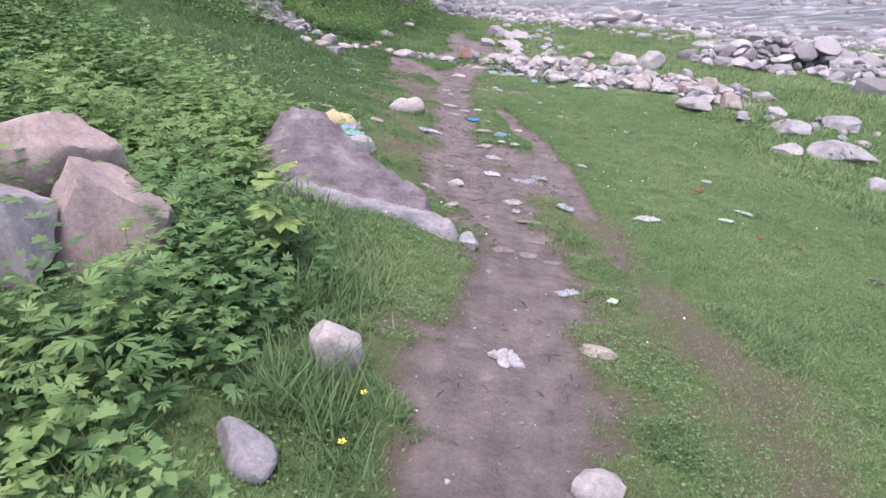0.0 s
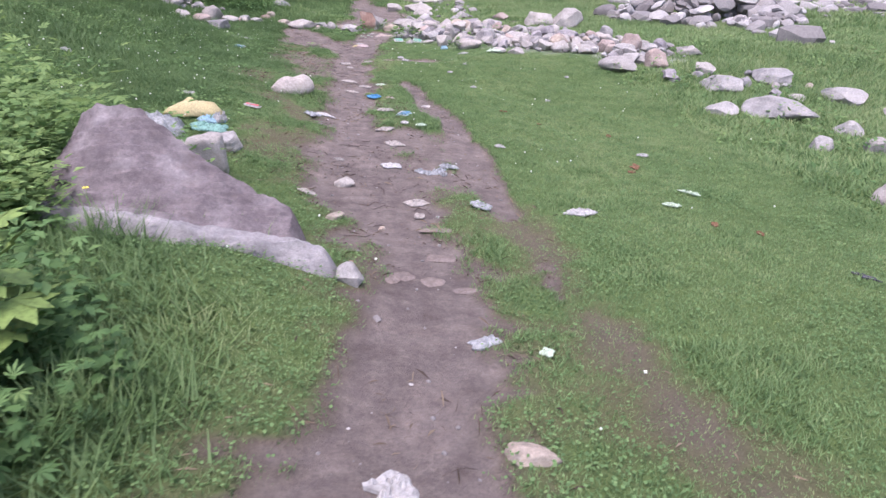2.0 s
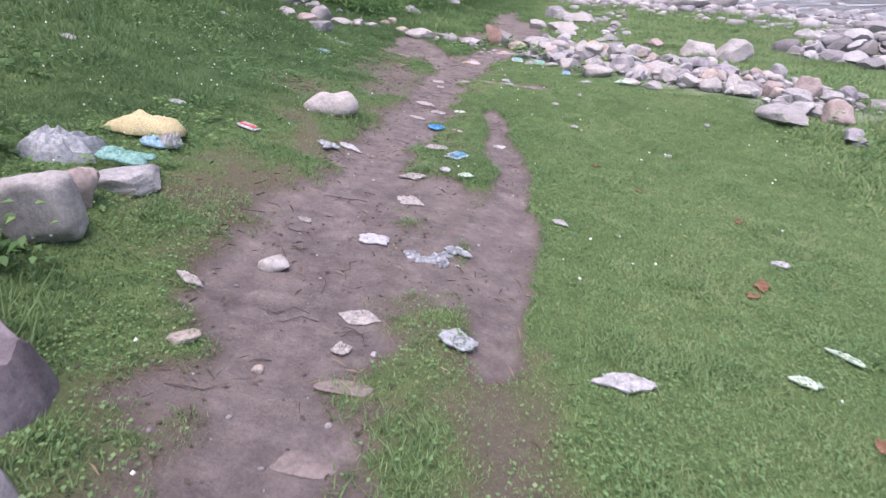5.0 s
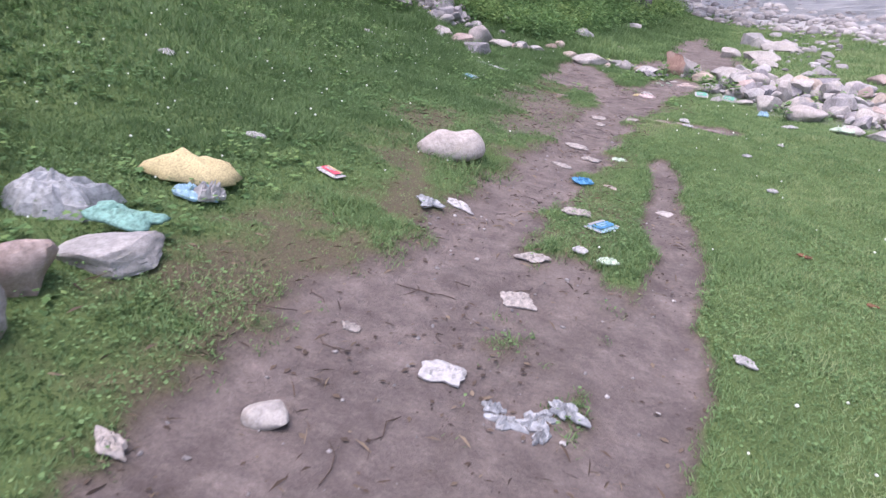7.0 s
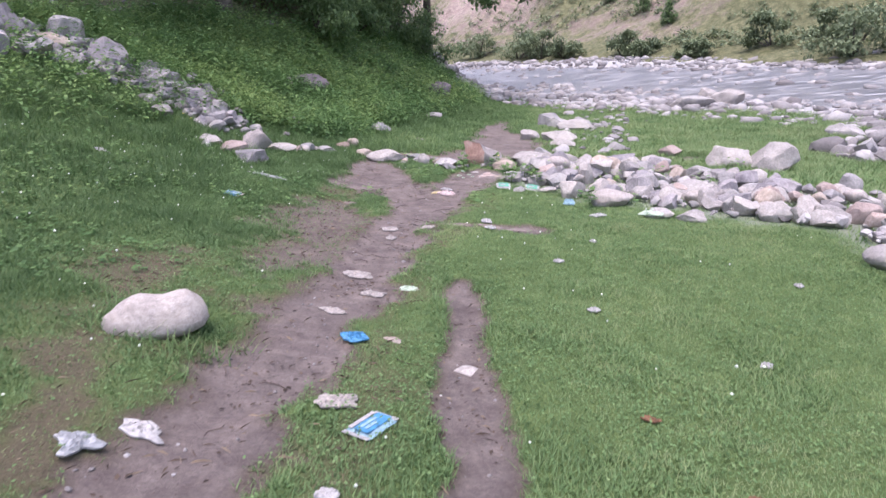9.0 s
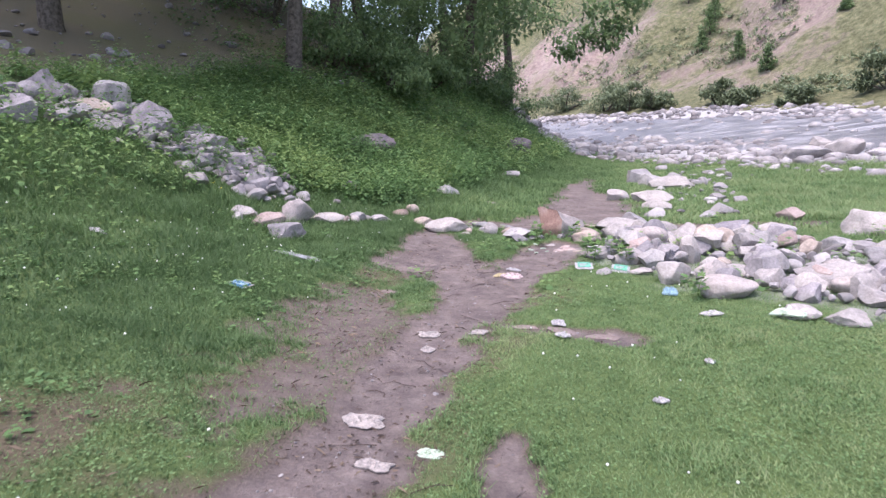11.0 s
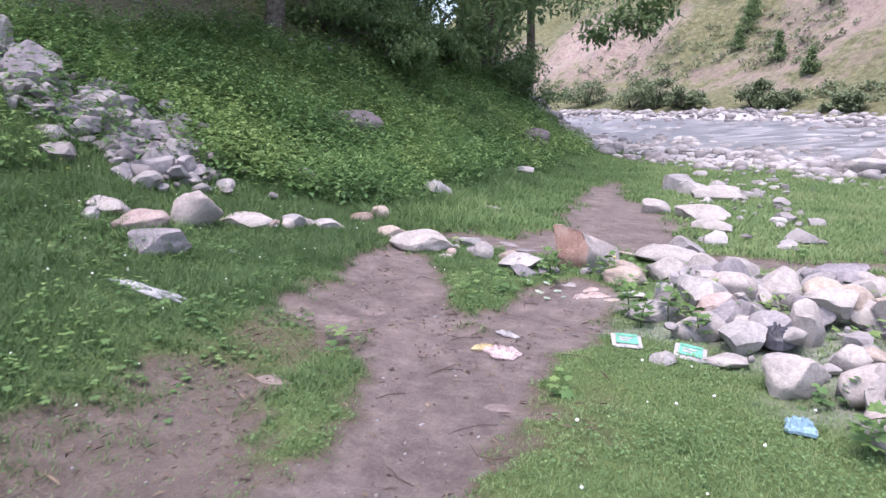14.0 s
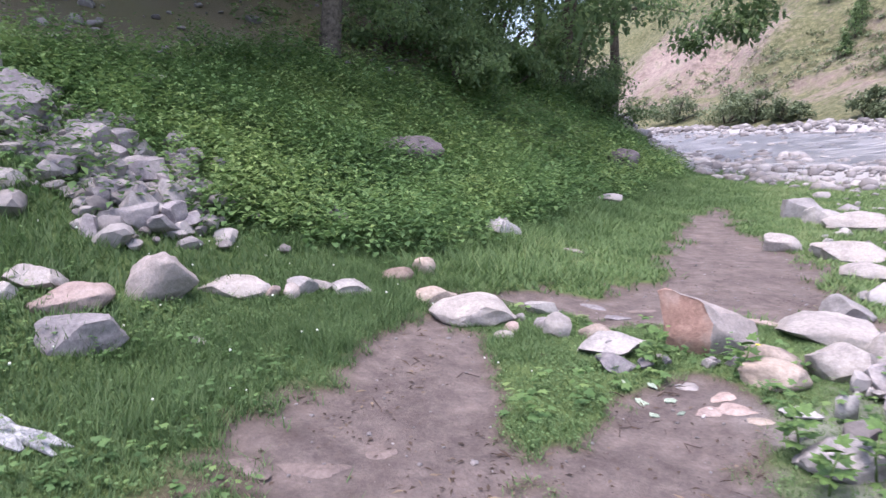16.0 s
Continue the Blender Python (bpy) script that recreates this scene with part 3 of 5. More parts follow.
stone(-3.51, 17.05, 0.18, 0.14, 0.11, 43, "grey")
stone(2.78, 17.09, 0.44, 0.33, 0.17, -7, "slate")
stone(-4.06, 17.16, 0.50, 0.37, 0.26, 46, "slate")
stone(-6.08, 17.16, 0.59, 0.44, 0.51, 35, "grey")
stone(4.98, 17.17, 0.75, 0.56, 0.45, -18, "pale")
stone(-0.52, 17.24, 0.25, 0.19, 0.09, 15, "grey")
stone(-1.69, 17.28, 0.27, 0.20, 0.11, 27, "brown")
stone(4.43, 17.42, 0.70, 0.52, 0.35, -15, "pale")
stone(1.35, 17.44, 0.66, 0.50, 0.17, -7, "pale")
stone(-4.00, 17.53, 0.30, 0.22, 0.29, 26, "slab")
stone(-5.79, 17.58, 0.48, 0.36, 0.20, 52, "slate")
stone(-5.07, 17.60, 0.42, 0.31, 0.23, 31, "grey")
stone(-1.59, 17.62, 0.20, 0.15, 0.15, 24, "buff")
stone(-4.32, 17.95, 0.36, 0.27, 0.15, 43, "slate")
stone(1.59, 18.19, 0.38, 0.28, 0.17, -8, "grey")
stone(-2.89, 18.43, 0.25, 0.19, 0.17, 31, "slab")
stone(3.83, 18.83, 0.41, 0.31, 0.20, -11, "pink")
stone(-6.52, 19.76, 0.50, 0.38, 0.15, 45, "pale")
stone(2.03, 19.87, 0.50, 0.38, 0.17, -3, "pale")
stone(1.98, 20.90, 0.76, 0.57, 0.24, -8, "pale")
stone(1.36, 21.58, 0.45, 0.34, 0.24, -4, "pale")
stone(-3.83, 22.07, 1.1, 0.80, 0.36, 25, "boulder", sharp=0.2)
stone(-2.18, 22.19, 0.33, 0.25, 0.15, 17, "grey")
stone(8.26, 22.70, 0.86, 0.64, 0.33, -23, "grey")
stone(-2.50, 23.44, 0.30, 0.22, 0.25, 16, "white")
stone(2.47, 23.98, 0.94, 0.71, 0.29, -8, "pale")
stone(2.08, 24.42, 0.58, 0.44, 0.30, -2, "grey")
stone(-1.29, 25.05, 0.57, 0.43, 0.14, 9, "grey")
stone(1.81, 25.34, 0.65, 0.49, 0.37, -5, "grey")
stone(-1.71, 29.75, 0.88, 0.66, 0.43, 8, "boulder")
stone(6.80, 31.11, 1.62, 1.22, 0.41, -12, "grey")
stone(8.19, 32.30, 1.21, 0.91, 0.56, -15, "pale")
stone(7.89, 33.44, 0.90, 0.67, 0.56, -13, "pale")
stone(-2.0, 3.22, 1.0, 0.55, 0.62, 12, "pink", "boulder", sharp=0.6)
stone(-1.53, 3.0, 0.56, 0.42, 0.56, 15, "pink", "boulder", tilt=-8, sharp=0.7)
stone(-1.85, 2.66, 0.5, 0.4, 0.44, -25, "slab", "boulder", sharp=0.7)


def saddle_rock(x, y):
    """A smooth pale rock with two humps and a shallow dip between."""
    p, faces = ball(4)
    p = p.copy()
    rough = np.array([0.09 * noise.noise(Vector(v) * 1.4) + 0.03 * noise.noise(Vector(v) * 5) + 0.012 * noise.noise(Vector(v) * 13) for v in p])
    p = np.sign(p) * np.abs(p) ** 0.85 * (1 + rough)[:, None]
    p[:, 2] = np.where(p[:, 2] > 0, p[:, 2] * (1 - 0.2 * np.exp(-((p[:, 0] - 0.15) / 0.28) ** 2) - 0.12 * ease(-0.2, -1.0, p[:, 0])), p[:, 2] * 0.5)
    p *= (0.255, 0.15, 0.16)
    me = bpy.data.meshes.new("boulder")
    me.from_pydata(p.tolist(), [], faces.tolist())
    me.materials.append(STONE["white"])
    me.shade_smooth()
    ob = new("boulder", me)
    ob.matrix_world = pose(x, y, float(relief(x, y)) + 0.045, 0, -3, 26)
    return tagged(ob, "smooth whitish rock with a shallow dip in a grass tuft", "boulder")


saddle_rock(-0.48, 9.24)


def sloping_boulder():
    """A broad boulder: a flat-topped crest that runs down to the path, and a low split ledge along its front."""
    nu, nv = 120, 80
    U, V = np.meshgrid(np.linspace(0, 1, nu), np.linspace(0, 1, nv))
    reach = np.interp(V, [0, 0.06, 0.27, 0.33, 0.4, 0.7, 0.9, 1], [0.06, 0.12, 0.14, 0.06, -0.05, -0.04, -0.08, -0.14])
    X = -1.4 + U * (reach + 1.4) + 0.05 * (vnoise(U, V, 0.2, 301) - 0.5)
    front, crest = 4.4 - 0.19 * (X + 0.95), 5.06 - 0.33 * (X + 1.05)
    Y = np.where(V < 0.3, front + V / 0.3 * 0.17, np.where(V < 0.85, front + 0.17 + (V - 0.3) / 0.55 * (crest - front - 0.17), crest + (V - 0.85) / 0.15 * 0.16))
    Y = Y + 0.05 * (vnoise(U, V, 0.15, 302) - 0.5)
    ridge = np.interp(X, [-1.4, -1.24, -1.1, -0.86, -0.62, -0.3, -0.06, 0.1], [0.22, 0.42, 0.53, 0.5, 0.27, 0.06, -0.05, -0.14])
    lip = np.interp(X, [-1.4, -0.9, -0.5, -0.06, 0.06, 0.15], [0.18, 0.1, 0.04, -0.03, -0.08, -0.14])
    split = 0.085 * ease(-0.6, -0.25, X)
    low = ground(X, Y) - 0.08
    face = lip - split + (ridge - lip + split) * np.clip((V - 0.33) / 0.52, 0, 1) ** 0.9
    Z = np.where(V < 0.3, low + (lip - low) * np.clip(V / 0.16, 0, 1) ** 0.55, np.where(V < 0.33, lip - split * (V - 0.3) / 0.03, np.where(V < 0.85, face, ridge - (V - 0.85) / 0.15 * 0.3)))
    edge = np.clip(np.minimum(np.minimum(U / 0.05, (1 - U) / 0.05), (1 - V) / 0.05), 0, 1) ** 0.45
    rough = 0.05 * (vnoise(X, Y, 0.4, 303) - 0.5) + 0.03 * np.abs(vnoise(X - 0.4 * Y, Y, 0.16, 306) - 0.5) + 0.025 * (vnoise(X * 0.5 + Y, Z * 4 + Y * 3, 0.1, 304) - 0.5) + 0.014 * (vnoise(X, Y, 0.03, 305) - 0.5)
    Z = low + (Z - low) * edge + rough * edge
    top = np.stack([X, Y, Z], -1).reshape(-1, 3)
    i = np.arange((nv - 1) * nu).reshape(nv - 1, nu)[:, :-1].ravel()
    faces = [tuple(q) for q in np.stack([i, i + 1, i + 1 + nu, i + nu], 1).tolist()]
    rim = list(range(nu)) + [nu * k + nu - 1 for k in range(1, nv)] + [nu * nv - 2 - k for k in range(nu - 1)] + [nu * k for k in range(nv - 2, 0, -1)]
    under = top[rim] - (0, 0, 0.25)
    base = len(top)
    faces += [(rim[k], base + k, base + (k + 1) % len(rim), rim[(k + 1) % len(rim)]) for k in range(len(rim))]
    faces.append(tuple(base + k for k in range(len(rim))))
    me = bpy.data.meshes.new("boulder")
    me.from_pydata(np.concatenate([top, under]).tolist(), [], faces)
    me.materials.append(STONE["boulder"])
    me.materials.append(STONE["slab"])
    ledge = (V + 0.1 * (vnoise(X, Y, 0.12, 307) - 0.5) < 0.22 + 0.12 * ease(-0.8, -0.2, X))[:-1, :-1].ravel()
    me.polygons.foreach_set("material_index", np.concatenate([ledge, np.zeros(len(faces) - len(ledge))]).astype(np.int32))
    me.shade_smooth()
    me.set_sharp_from_angle(angle=radians(40))
    ob = new("boulder", me)
    return tagged(ob, "long mauve-grey boulder with a split ledge sloping to the path", "boulder")


sloping_boulder()


# ---- pile of rubble beside the path, and loose stones ----
FILL = [(stone_mesh("stone", 0.3, 0.24, 0.19, 900 + k, kind, 3, SHARP[kind]), kind) for k, kind in
        enumerate(["pale", "pale", "grey", "slate", "pale", "grey", "white", "pink", "pale", "slab", "grey", "buff", "slate", "slate", "slab"])]


def loose(x, y, size, group, up=0.0, only=""):
    choice = [f for f in FILL if not only or f[1] in only]
    me, kind = choice[int(rng.integers(len(choice)))]
    ob = new("stone", me)
    ob.matrix_world = pose(x, y, float(relief(x, y)) + 0.06 * size + up, rng.uniform(-25, 25), rng.uniform(-25, 25), rng.uniform(0, 360)) @ Matrix.Diagonal((size, size * rng.uniform(0.8, 1.2), size * rng.uniform(0.8, 1.3), 1))
    return tagged(ob, WORD[kind].replace("lying in the grass", "in a heap of rubble").replace("bedded in the grass", "in a heap of rubble").replace("on trodden earth", "in a heap of rubble"), "stone", group)


def along(line, f):
    f = f * (len(line) - 1)
    i = min(int(f), len(line) - 2)
    return [a + (b - a) * (f - i) for a, b in zip(line[i], line[i + 1])]


FRONT = [(1.5, 15.0), (1.8, 14.5), (2.4, 13.75), (3.2, 13.5), (3.9, 13.0), (4.7, 12.0)]
BACK = [(1.6, 16.8), (2.2, 17.1), (3.0, 17.1), (4.0, 16.2), (5.0, 14.8), (5.6, 13.2)]
for k in range(150):
    f, g = rng.random(), rng.random() ** 1.3
    a, b = along(FRONT, f), along(BACK, f)
    loose(a[0] + (b[0] - a[0]) * g, a[1] + (b[1] - a[1]) * g, rng.uniform(0.5, 1.2), "rubble pile beside the path", 0.12 * math.sin(math.pi * min(1, g * 1.1)) * rng.random())
for k in range(16):
    f = rng.random()
    p = along([(5.0, 11.8), (5.8, 10.8), (7.2, 10.2), (9.5, 9.6)], f)
    loose(p[0] + rng.normal(0, 0.5), p[1] + rng.normal(0, 0.6), rng.uniform(0.4, 1.0), "stones along the meadow's edge")
for k in range(84):
    f = rng.random()
    p = along([(-6.6, 16.0), (-5.6, 16.9), (-4.7, 17.0), (-4.1, 17.0), (-3.4, 16.5)], f)
    loose(p[0] + rng.normal(0, 0.34), p[1] + rng.normal(0, 0.4), rng.uniform(0.5, 1.2), "rubble on the bank", rng.random() * 0.1, "slate slab grey")
for k in range(18):
    p = along([(-2.9, 15.3), (-2.2, 16.2), (-1.4, 17.2), (-0.6, 16.8), (0.3, 16.5), (1.1, 16.3)], rng.random())
    loose(p[0] + rng.normal(0, 0.12), p[1] + rng.normal(0, 0.14), rng.uniform(0.2, 0.5), "stone row across the path")


def tumbled(name, k, spots, lo, hi, seed, level=2, bright=1.0):
    """Many small stones as one mesh."""
    r = np.random.default_rng(seed)
    bm = bmesh.new()
    bmesh.ops.create_icosphere(bm, subdivisions=level, radius=0.5)
    base = np.array([v.co for v in bm.verts])
    faces = np.array([[v.index for v in f.verts] for f in bm.faces])
    bm.free()
    p = spots(r, k)
    size = (lo * (hi / lo) ** (r.random(len(p)) ** 2.0))[:, None] * r.uniform(0.6, 1.2, (len(p), 3)) * np.array([1, 1, 0.65])
    sets = []
    for j in range(5):
        cut = r.normal(0, 1, (9, 3))
        cut /= np.linalg.norm(cut, axis=1)[:, None]
        shape = base * r.uniform(0.94, 1.05, (len(base), 1))
        for c in cut:
            shape = shape - np.maximum(shape @ c - 0.32, 0)[:, None] * c
        s = slice(j, None, 5)
        sets.append(strewn(shape, faces, p[s], r.uniform(0, 6.3, len(p[s])), r.normal(0, 0.2, len(p[s])), size[s], bright * r.random(len(p[s]))))
    ob = gather(name, sets, COBBLE)
    ob.data.shade_smooth()
    if level > 1:
        ob.data.set_sharp_from_angle(angle=radians(30))
    return ob


def cobble_material():
    m, n, l, b = shader("cobble_stone", 0.85)
    r = ramp(n, l, attribute(n, "tint"), [(0.0, (0.17, 0.155, 0.155)), (0.5, (0.29, 0.27, 0.265)), (1.0, (0.44, 0.415, 0.405))])
    t = noise_node(n, l, 22, 5, rough=0.7)
    g = ramp(n, l, t.outputs["Fac"], [(0.3, (0.7, 0.7, 0.7)), (0.7, (1.12, 1.12, 1.12))])
    l.new(mix(n, l, r.outputs["Color"], g.outputs["Color"], 0.9, "MULTIPLY"), b.inputs["Base Color"])
    bump(n, l, b, t.outputs["Fac"], 0.5, 0.02)
    return m


COBBLE = cobble_material()


def river_spots(r, k):
    x, q = r.uniform(-8, 34, k), r.uniform(-17, 2.5, k)
    y = 62.0 + (q - 0.78 * x) / 0.62
    keep = (np.abs(q + 6.3) > 3.4 - 1.5 * r.random(k)) | (r.random(k) < 0.16)
    x, y, q = x[keep], y[keep], q[keep]
    level = np.where((q > -13.0) & (q < -1.0), -1.46 + 1.15 * ease(-13.0, 3.0, q), -9.0)
    return np.stack([x, y, np.maximum(relief(x, y) + 0.03, level)], 1)


def bed_spots(r, k):
    x, y = r.uniform(9, 30, k), r.uniform(9, 36, k)
    keep = (across(x, y) < -14) & (vnoise(x, y, 4.0, 51) + 0.4 * ease(12, 20, x) > 0.62) & (y + 0.5 * x > 19)
    x, y = x[keep], y[keep]
    return np.stack([x, y, relief(x, y) + 0.03], 1)


def heap_spots(r, k):
    a, f = r.uniform(0, 2 * math.pi, k), r.random(k) ** 0.6
    x, y = 9.3 + 2.6 * f * np.cos(a), 19.4 + 2.6 * f * np.sin(a)
    return np.stack([x, y, relief(x, y) + 0.9 * (1 - f) * r.random(k) + 0.05], 1)


def edge_spots(r, k):
    f = r.random(k)
    x, y = np.interp(f, [0, 0.3, 0.6, 1], [1.7, 2.3, 2.6, 3.4]) + r.normal(0.3, 0.5, k), np.interp(f, [0, 0.3, 0.6, 1], [18.2, 22, 25, 29]) + r.normal(0, 0.7, k)
    keep = bare(x, y) < 0.5
    x, y = x[keep], y[keep]
    return np.stack([x, y, relief(x, y) + 0.04], 1)


def pile_spots(r, k):
    x, y = r.uniform(1.0, 6.0, k), r.uniform(11.8, 17.6, k)
    keep = ribbon(x, y, PILE, 0.4, 0.3) > 0.5
    x, y = x[keep], y[keep]
    return np.stack([x, y, relief(x, y) + 0.03 + 0.05 * r.random(len(x))], 1)


def slope_spots(r, k):
    f = r.random(k)
    x, y = np.interp(f, [0, 0.3, 0.6, 0.8, 1], [-6.6, -5.6, -4.7, -4.1, -3.3]) + r.normal(0, 0.35, k), np.interp(f, [0, 0.3, 0.6, 0.8, 1], [16.0, 16.9, 17.0, 17.0, 16.4]) + r.normal(0, 0.4, k)
    return np.stack([x, y, relief(x, y) + 0.04], 1)


def upper_spots(r, k):
    x, y = r.uniform(-13, -4.5, k), r.uniform(16, 33, k)
    keep = ground(x, y) > 1.6
    x, y = x[keep], y[keep]
    return np.stack([x, y, relief(x, y) + 0.02], 1)


def path_spots(r, k):
    x, y = r.uniform(-1.6, 1.8, k), r.uniform(1.2, 23, k)
    keep = bare(x, y) > 0.6
    x, y = x[keep], y[keep]
    return np.stack([x, y, relief(x, y) + 0.002], 1)


tagged(tumbled("heaped_stones", 170, heap_spots, 0.35, 0.9, 64), "heap of pale stones on the river bank", "stones", kind="stuff")
tagged(tumbled("edge_stones", 90, edge_spots, 0.1, 0.45, 65), "pale stones along the green strip", "stones", kind="stuff")
tagged(tumbled("river_stones", 7000, river_spots, 0.2, 0.95, 61, 1), "pale cobbles and boulders along the shallow river", "river stones", kind="stuff")
tagged(tumbled("bed_stones", 2600, bed_spots, 0.15, 1.3, 62), "pale stones strewn over the dry river bed", "stones", kind="stuff")
tagged(tumbled("rubble", 650, pile_spots, 0.06, 0.3, 66), "small broken stones filling the rubble pile", "stones", kind="stuff")
tagged(tumbled("bank_rubble", 700, slope_spots, 0.08, 0.42, 67, 2, 0.65), "small mauve stone chips spilling down the bank", "stones", kind="stuff")
tagged(tumbled("slope_stones", 420, upper_spots, 0.06, 0.4, 68, 2, 0.5), "scattered stones on the shaded soil under the trees", "stones", kind="stuff")
tagged(tumbled("stone_chips", 420, path_spots, 0.014, 0.05, 69, 2), "whitish flat stone chips trodden into the path", "pebbles", kind="stuff")
tagged(tumbled("pebbles", 4300, path_spots, 0.004, 0.035, 63, 1, 0.45), "small pale pebbles on the trodden earth", "pebbles", kind="stuff")


# ---- grass ----
def scatter(x0, x1, y0, y1, per_m2, keep):
    k = int((x1 - x0) * (y1 - y0) * per_m2)
    x, y = rng.uniform(x0, x1, k), rng.uniform(y0, y1, k)
    ok = rng.random(k) < keep(x, y)
    x, y = x[ok], y[ok]
    return x, y


def turf_keep(x, y):
    w = worn(x, y)
    b = bare(x, y)
    return np.clip((1 - 1.15 * b) * (1 - 0.3 * w * ease(0.25, 0.6, vnoise(x, y, 0.16, 71))), 0, 1) * (1 - 0.5 * weedy(x, y)) * ease(-12.0, -15.0, across(x, y)) * (1 - 0.9 * ease(1.6, 2.4, ground(x, y))) * (1 - 0.75 * ribbon(x, y, PILE, 0.4, 0.3)) * (1 - ease(-1.4, -1.3, x) * ease(0.02, -0.08, x) * ease(0.03, 0.09, y + 0.19 * (x + 0.95) - 4.4) * ease(0.14, 0.06, y + 0.33 * (x + 1.05) - 5.06))


def turf(x, y, high, wide):
    k = len(x)
    lush = 0.6 * ease(-0.3, -1.6, x) * ease(6, 9, y) + 0.45 * ease(15, 19, y) + 0.7 * ease(3.5, 5.5, x)
    lush = np.clip(lush, 0, 1) * (0.5 + vnoise(x, y, 0.6, 75)) + 0.6 * ease(0.55, 0.8, vnoise(x, y, 0.45, 74))
    h = high * (0.55 + (0.9 + 0.6 * ease(-0.2, -1.0, x) * ease(10.5, 12.5, y)) * lush) * rng.uniform(0.55, 1.25, k) * (1 - 0.45 * worn(x, y))
    lean, turn = rng.uniform(0.3, 1.7, k), rng.uniform(0, 2 * math.pi, k)
    z = relief(x, y) - 0.004
    dx, dy = np.cos(turn), np.sin(turn)
    w = wide * rng.uniform(0.6, 1.3, k)
    a = np.stack([x - dy * w, y + dx * w, z], 1)
    b = np.stack([x + dy * w, y - dx * w, z], 1)
    c = np.stack([x + dx * h * lean, y + dy * h * lean, z + h], 1)
    verts = np.stack([a, b, c], 1).reshape(-1, 3)
    tint = 0.32 + 0.3 * (vnoise(x, y, 0.8, 76) - 0.5) + 0.4 * (vnoise(x, y, 0.1, 77) - 0.5) + 0.27 * worn(x, y) + rng.normal(0, 0.15, k)
    tint += 0.55 * np.clip(1.2 - np.hypot((x + 0.2) / 0.5, (y - 3.7) / 0.5), 0, 1)
    tint += 0.45 * np.clip(1.2 - np.hypot((x - 0.75) / 0.4, (y - 12.3) / 0.6), 0, 1)
    tint += 0.1 * ease(10.5, 12.5, y) * ease(0.3, 0.8, x) * ease(3.0, 1.5, x) + (0.22 + 0.1 * ease(5.5, 7.5, y)) * ease(0.9, 2.0, x) - (0.13 + 0.1 * ease(9.0, 12.0, y) * ease(17.5, 16.0, y)) * ease(-0.3, -1.2, x) * ease(4.5, 6.5, y)
    tint += 0.3 * np.clip(1.3 - np.hypot((x + 0.9) / 1.0, (y - 19.2) / 1.6), 0, 1)
    tint = np.clip(tint, 0, 1)
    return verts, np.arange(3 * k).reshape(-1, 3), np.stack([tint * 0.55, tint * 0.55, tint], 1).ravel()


def grass(name, box, per_m2, high, wide, label):
    x, y = scatter(*box, per_m2, turf_keep)
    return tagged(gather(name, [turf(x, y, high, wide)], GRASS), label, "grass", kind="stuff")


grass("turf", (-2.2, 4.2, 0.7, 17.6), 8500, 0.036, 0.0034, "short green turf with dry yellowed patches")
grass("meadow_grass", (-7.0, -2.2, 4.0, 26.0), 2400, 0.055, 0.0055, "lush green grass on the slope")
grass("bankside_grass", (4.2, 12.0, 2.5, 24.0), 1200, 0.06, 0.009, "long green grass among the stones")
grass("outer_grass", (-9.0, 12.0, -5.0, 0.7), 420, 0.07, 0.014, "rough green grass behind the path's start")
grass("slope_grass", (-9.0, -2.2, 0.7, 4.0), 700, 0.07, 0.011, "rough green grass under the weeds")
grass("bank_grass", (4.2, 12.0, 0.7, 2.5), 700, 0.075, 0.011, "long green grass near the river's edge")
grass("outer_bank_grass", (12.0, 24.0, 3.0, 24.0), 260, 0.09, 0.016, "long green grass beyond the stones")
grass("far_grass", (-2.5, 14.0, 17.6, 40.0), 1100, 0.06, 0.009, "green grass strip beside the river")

x, y = scatter(-2.4, -0.2, 0.7, 5.0, 2300, lambda x, y: (1 - bare(x, y)) * (1 - 0.8 * worn(x, y)) * ease(-0.15, -0.5, x) * ease(0.3, 0.6, vnoise(x, y, 0.5, 72)) * ease(0.2, 0.35, np.hypot(x + 0.6, y - 1.7)))
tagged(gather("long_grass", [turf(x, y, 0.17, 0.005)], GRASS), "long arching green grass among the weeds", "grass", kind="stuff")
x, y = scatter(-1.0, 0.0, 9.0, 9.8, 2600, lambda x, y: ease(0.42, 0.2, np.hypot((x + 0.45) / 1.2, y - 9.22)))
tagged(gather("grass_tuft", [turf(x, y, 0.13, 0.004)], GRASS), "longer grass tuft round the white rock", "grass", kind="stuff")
x, y = scatter(-2.4, 4.2, 0.8, 17.0, 1700, lambda x, y: turf_keep(x, y) * (0.25 + 0.9 * ease(0.45, 0.7, vnoise(x, y, 0.5, 81))))
k = len(x)
clover = strewn([(0, 0, 0), (0.5, 0.5, 0.08), (0, 1, -0.05), (-0.5, 0.5, 0.08)], [(0, 1, 2, 3)], np.stack([x, y, relief(x, y) + rng.uniform(0.012, 0.05, k)], 1),
                rng.uniform(0, 6.3, k), rng.normal(0, 0.35, k), rng.uniform(0.008, 0.018, k), np.clip(0.28 + rng.normal(0, 0.2, k), 0, 1))
tagged(gather("clover", [clover], CLOVER), "low clover leaves in the turf", "clover", kind="stuff")

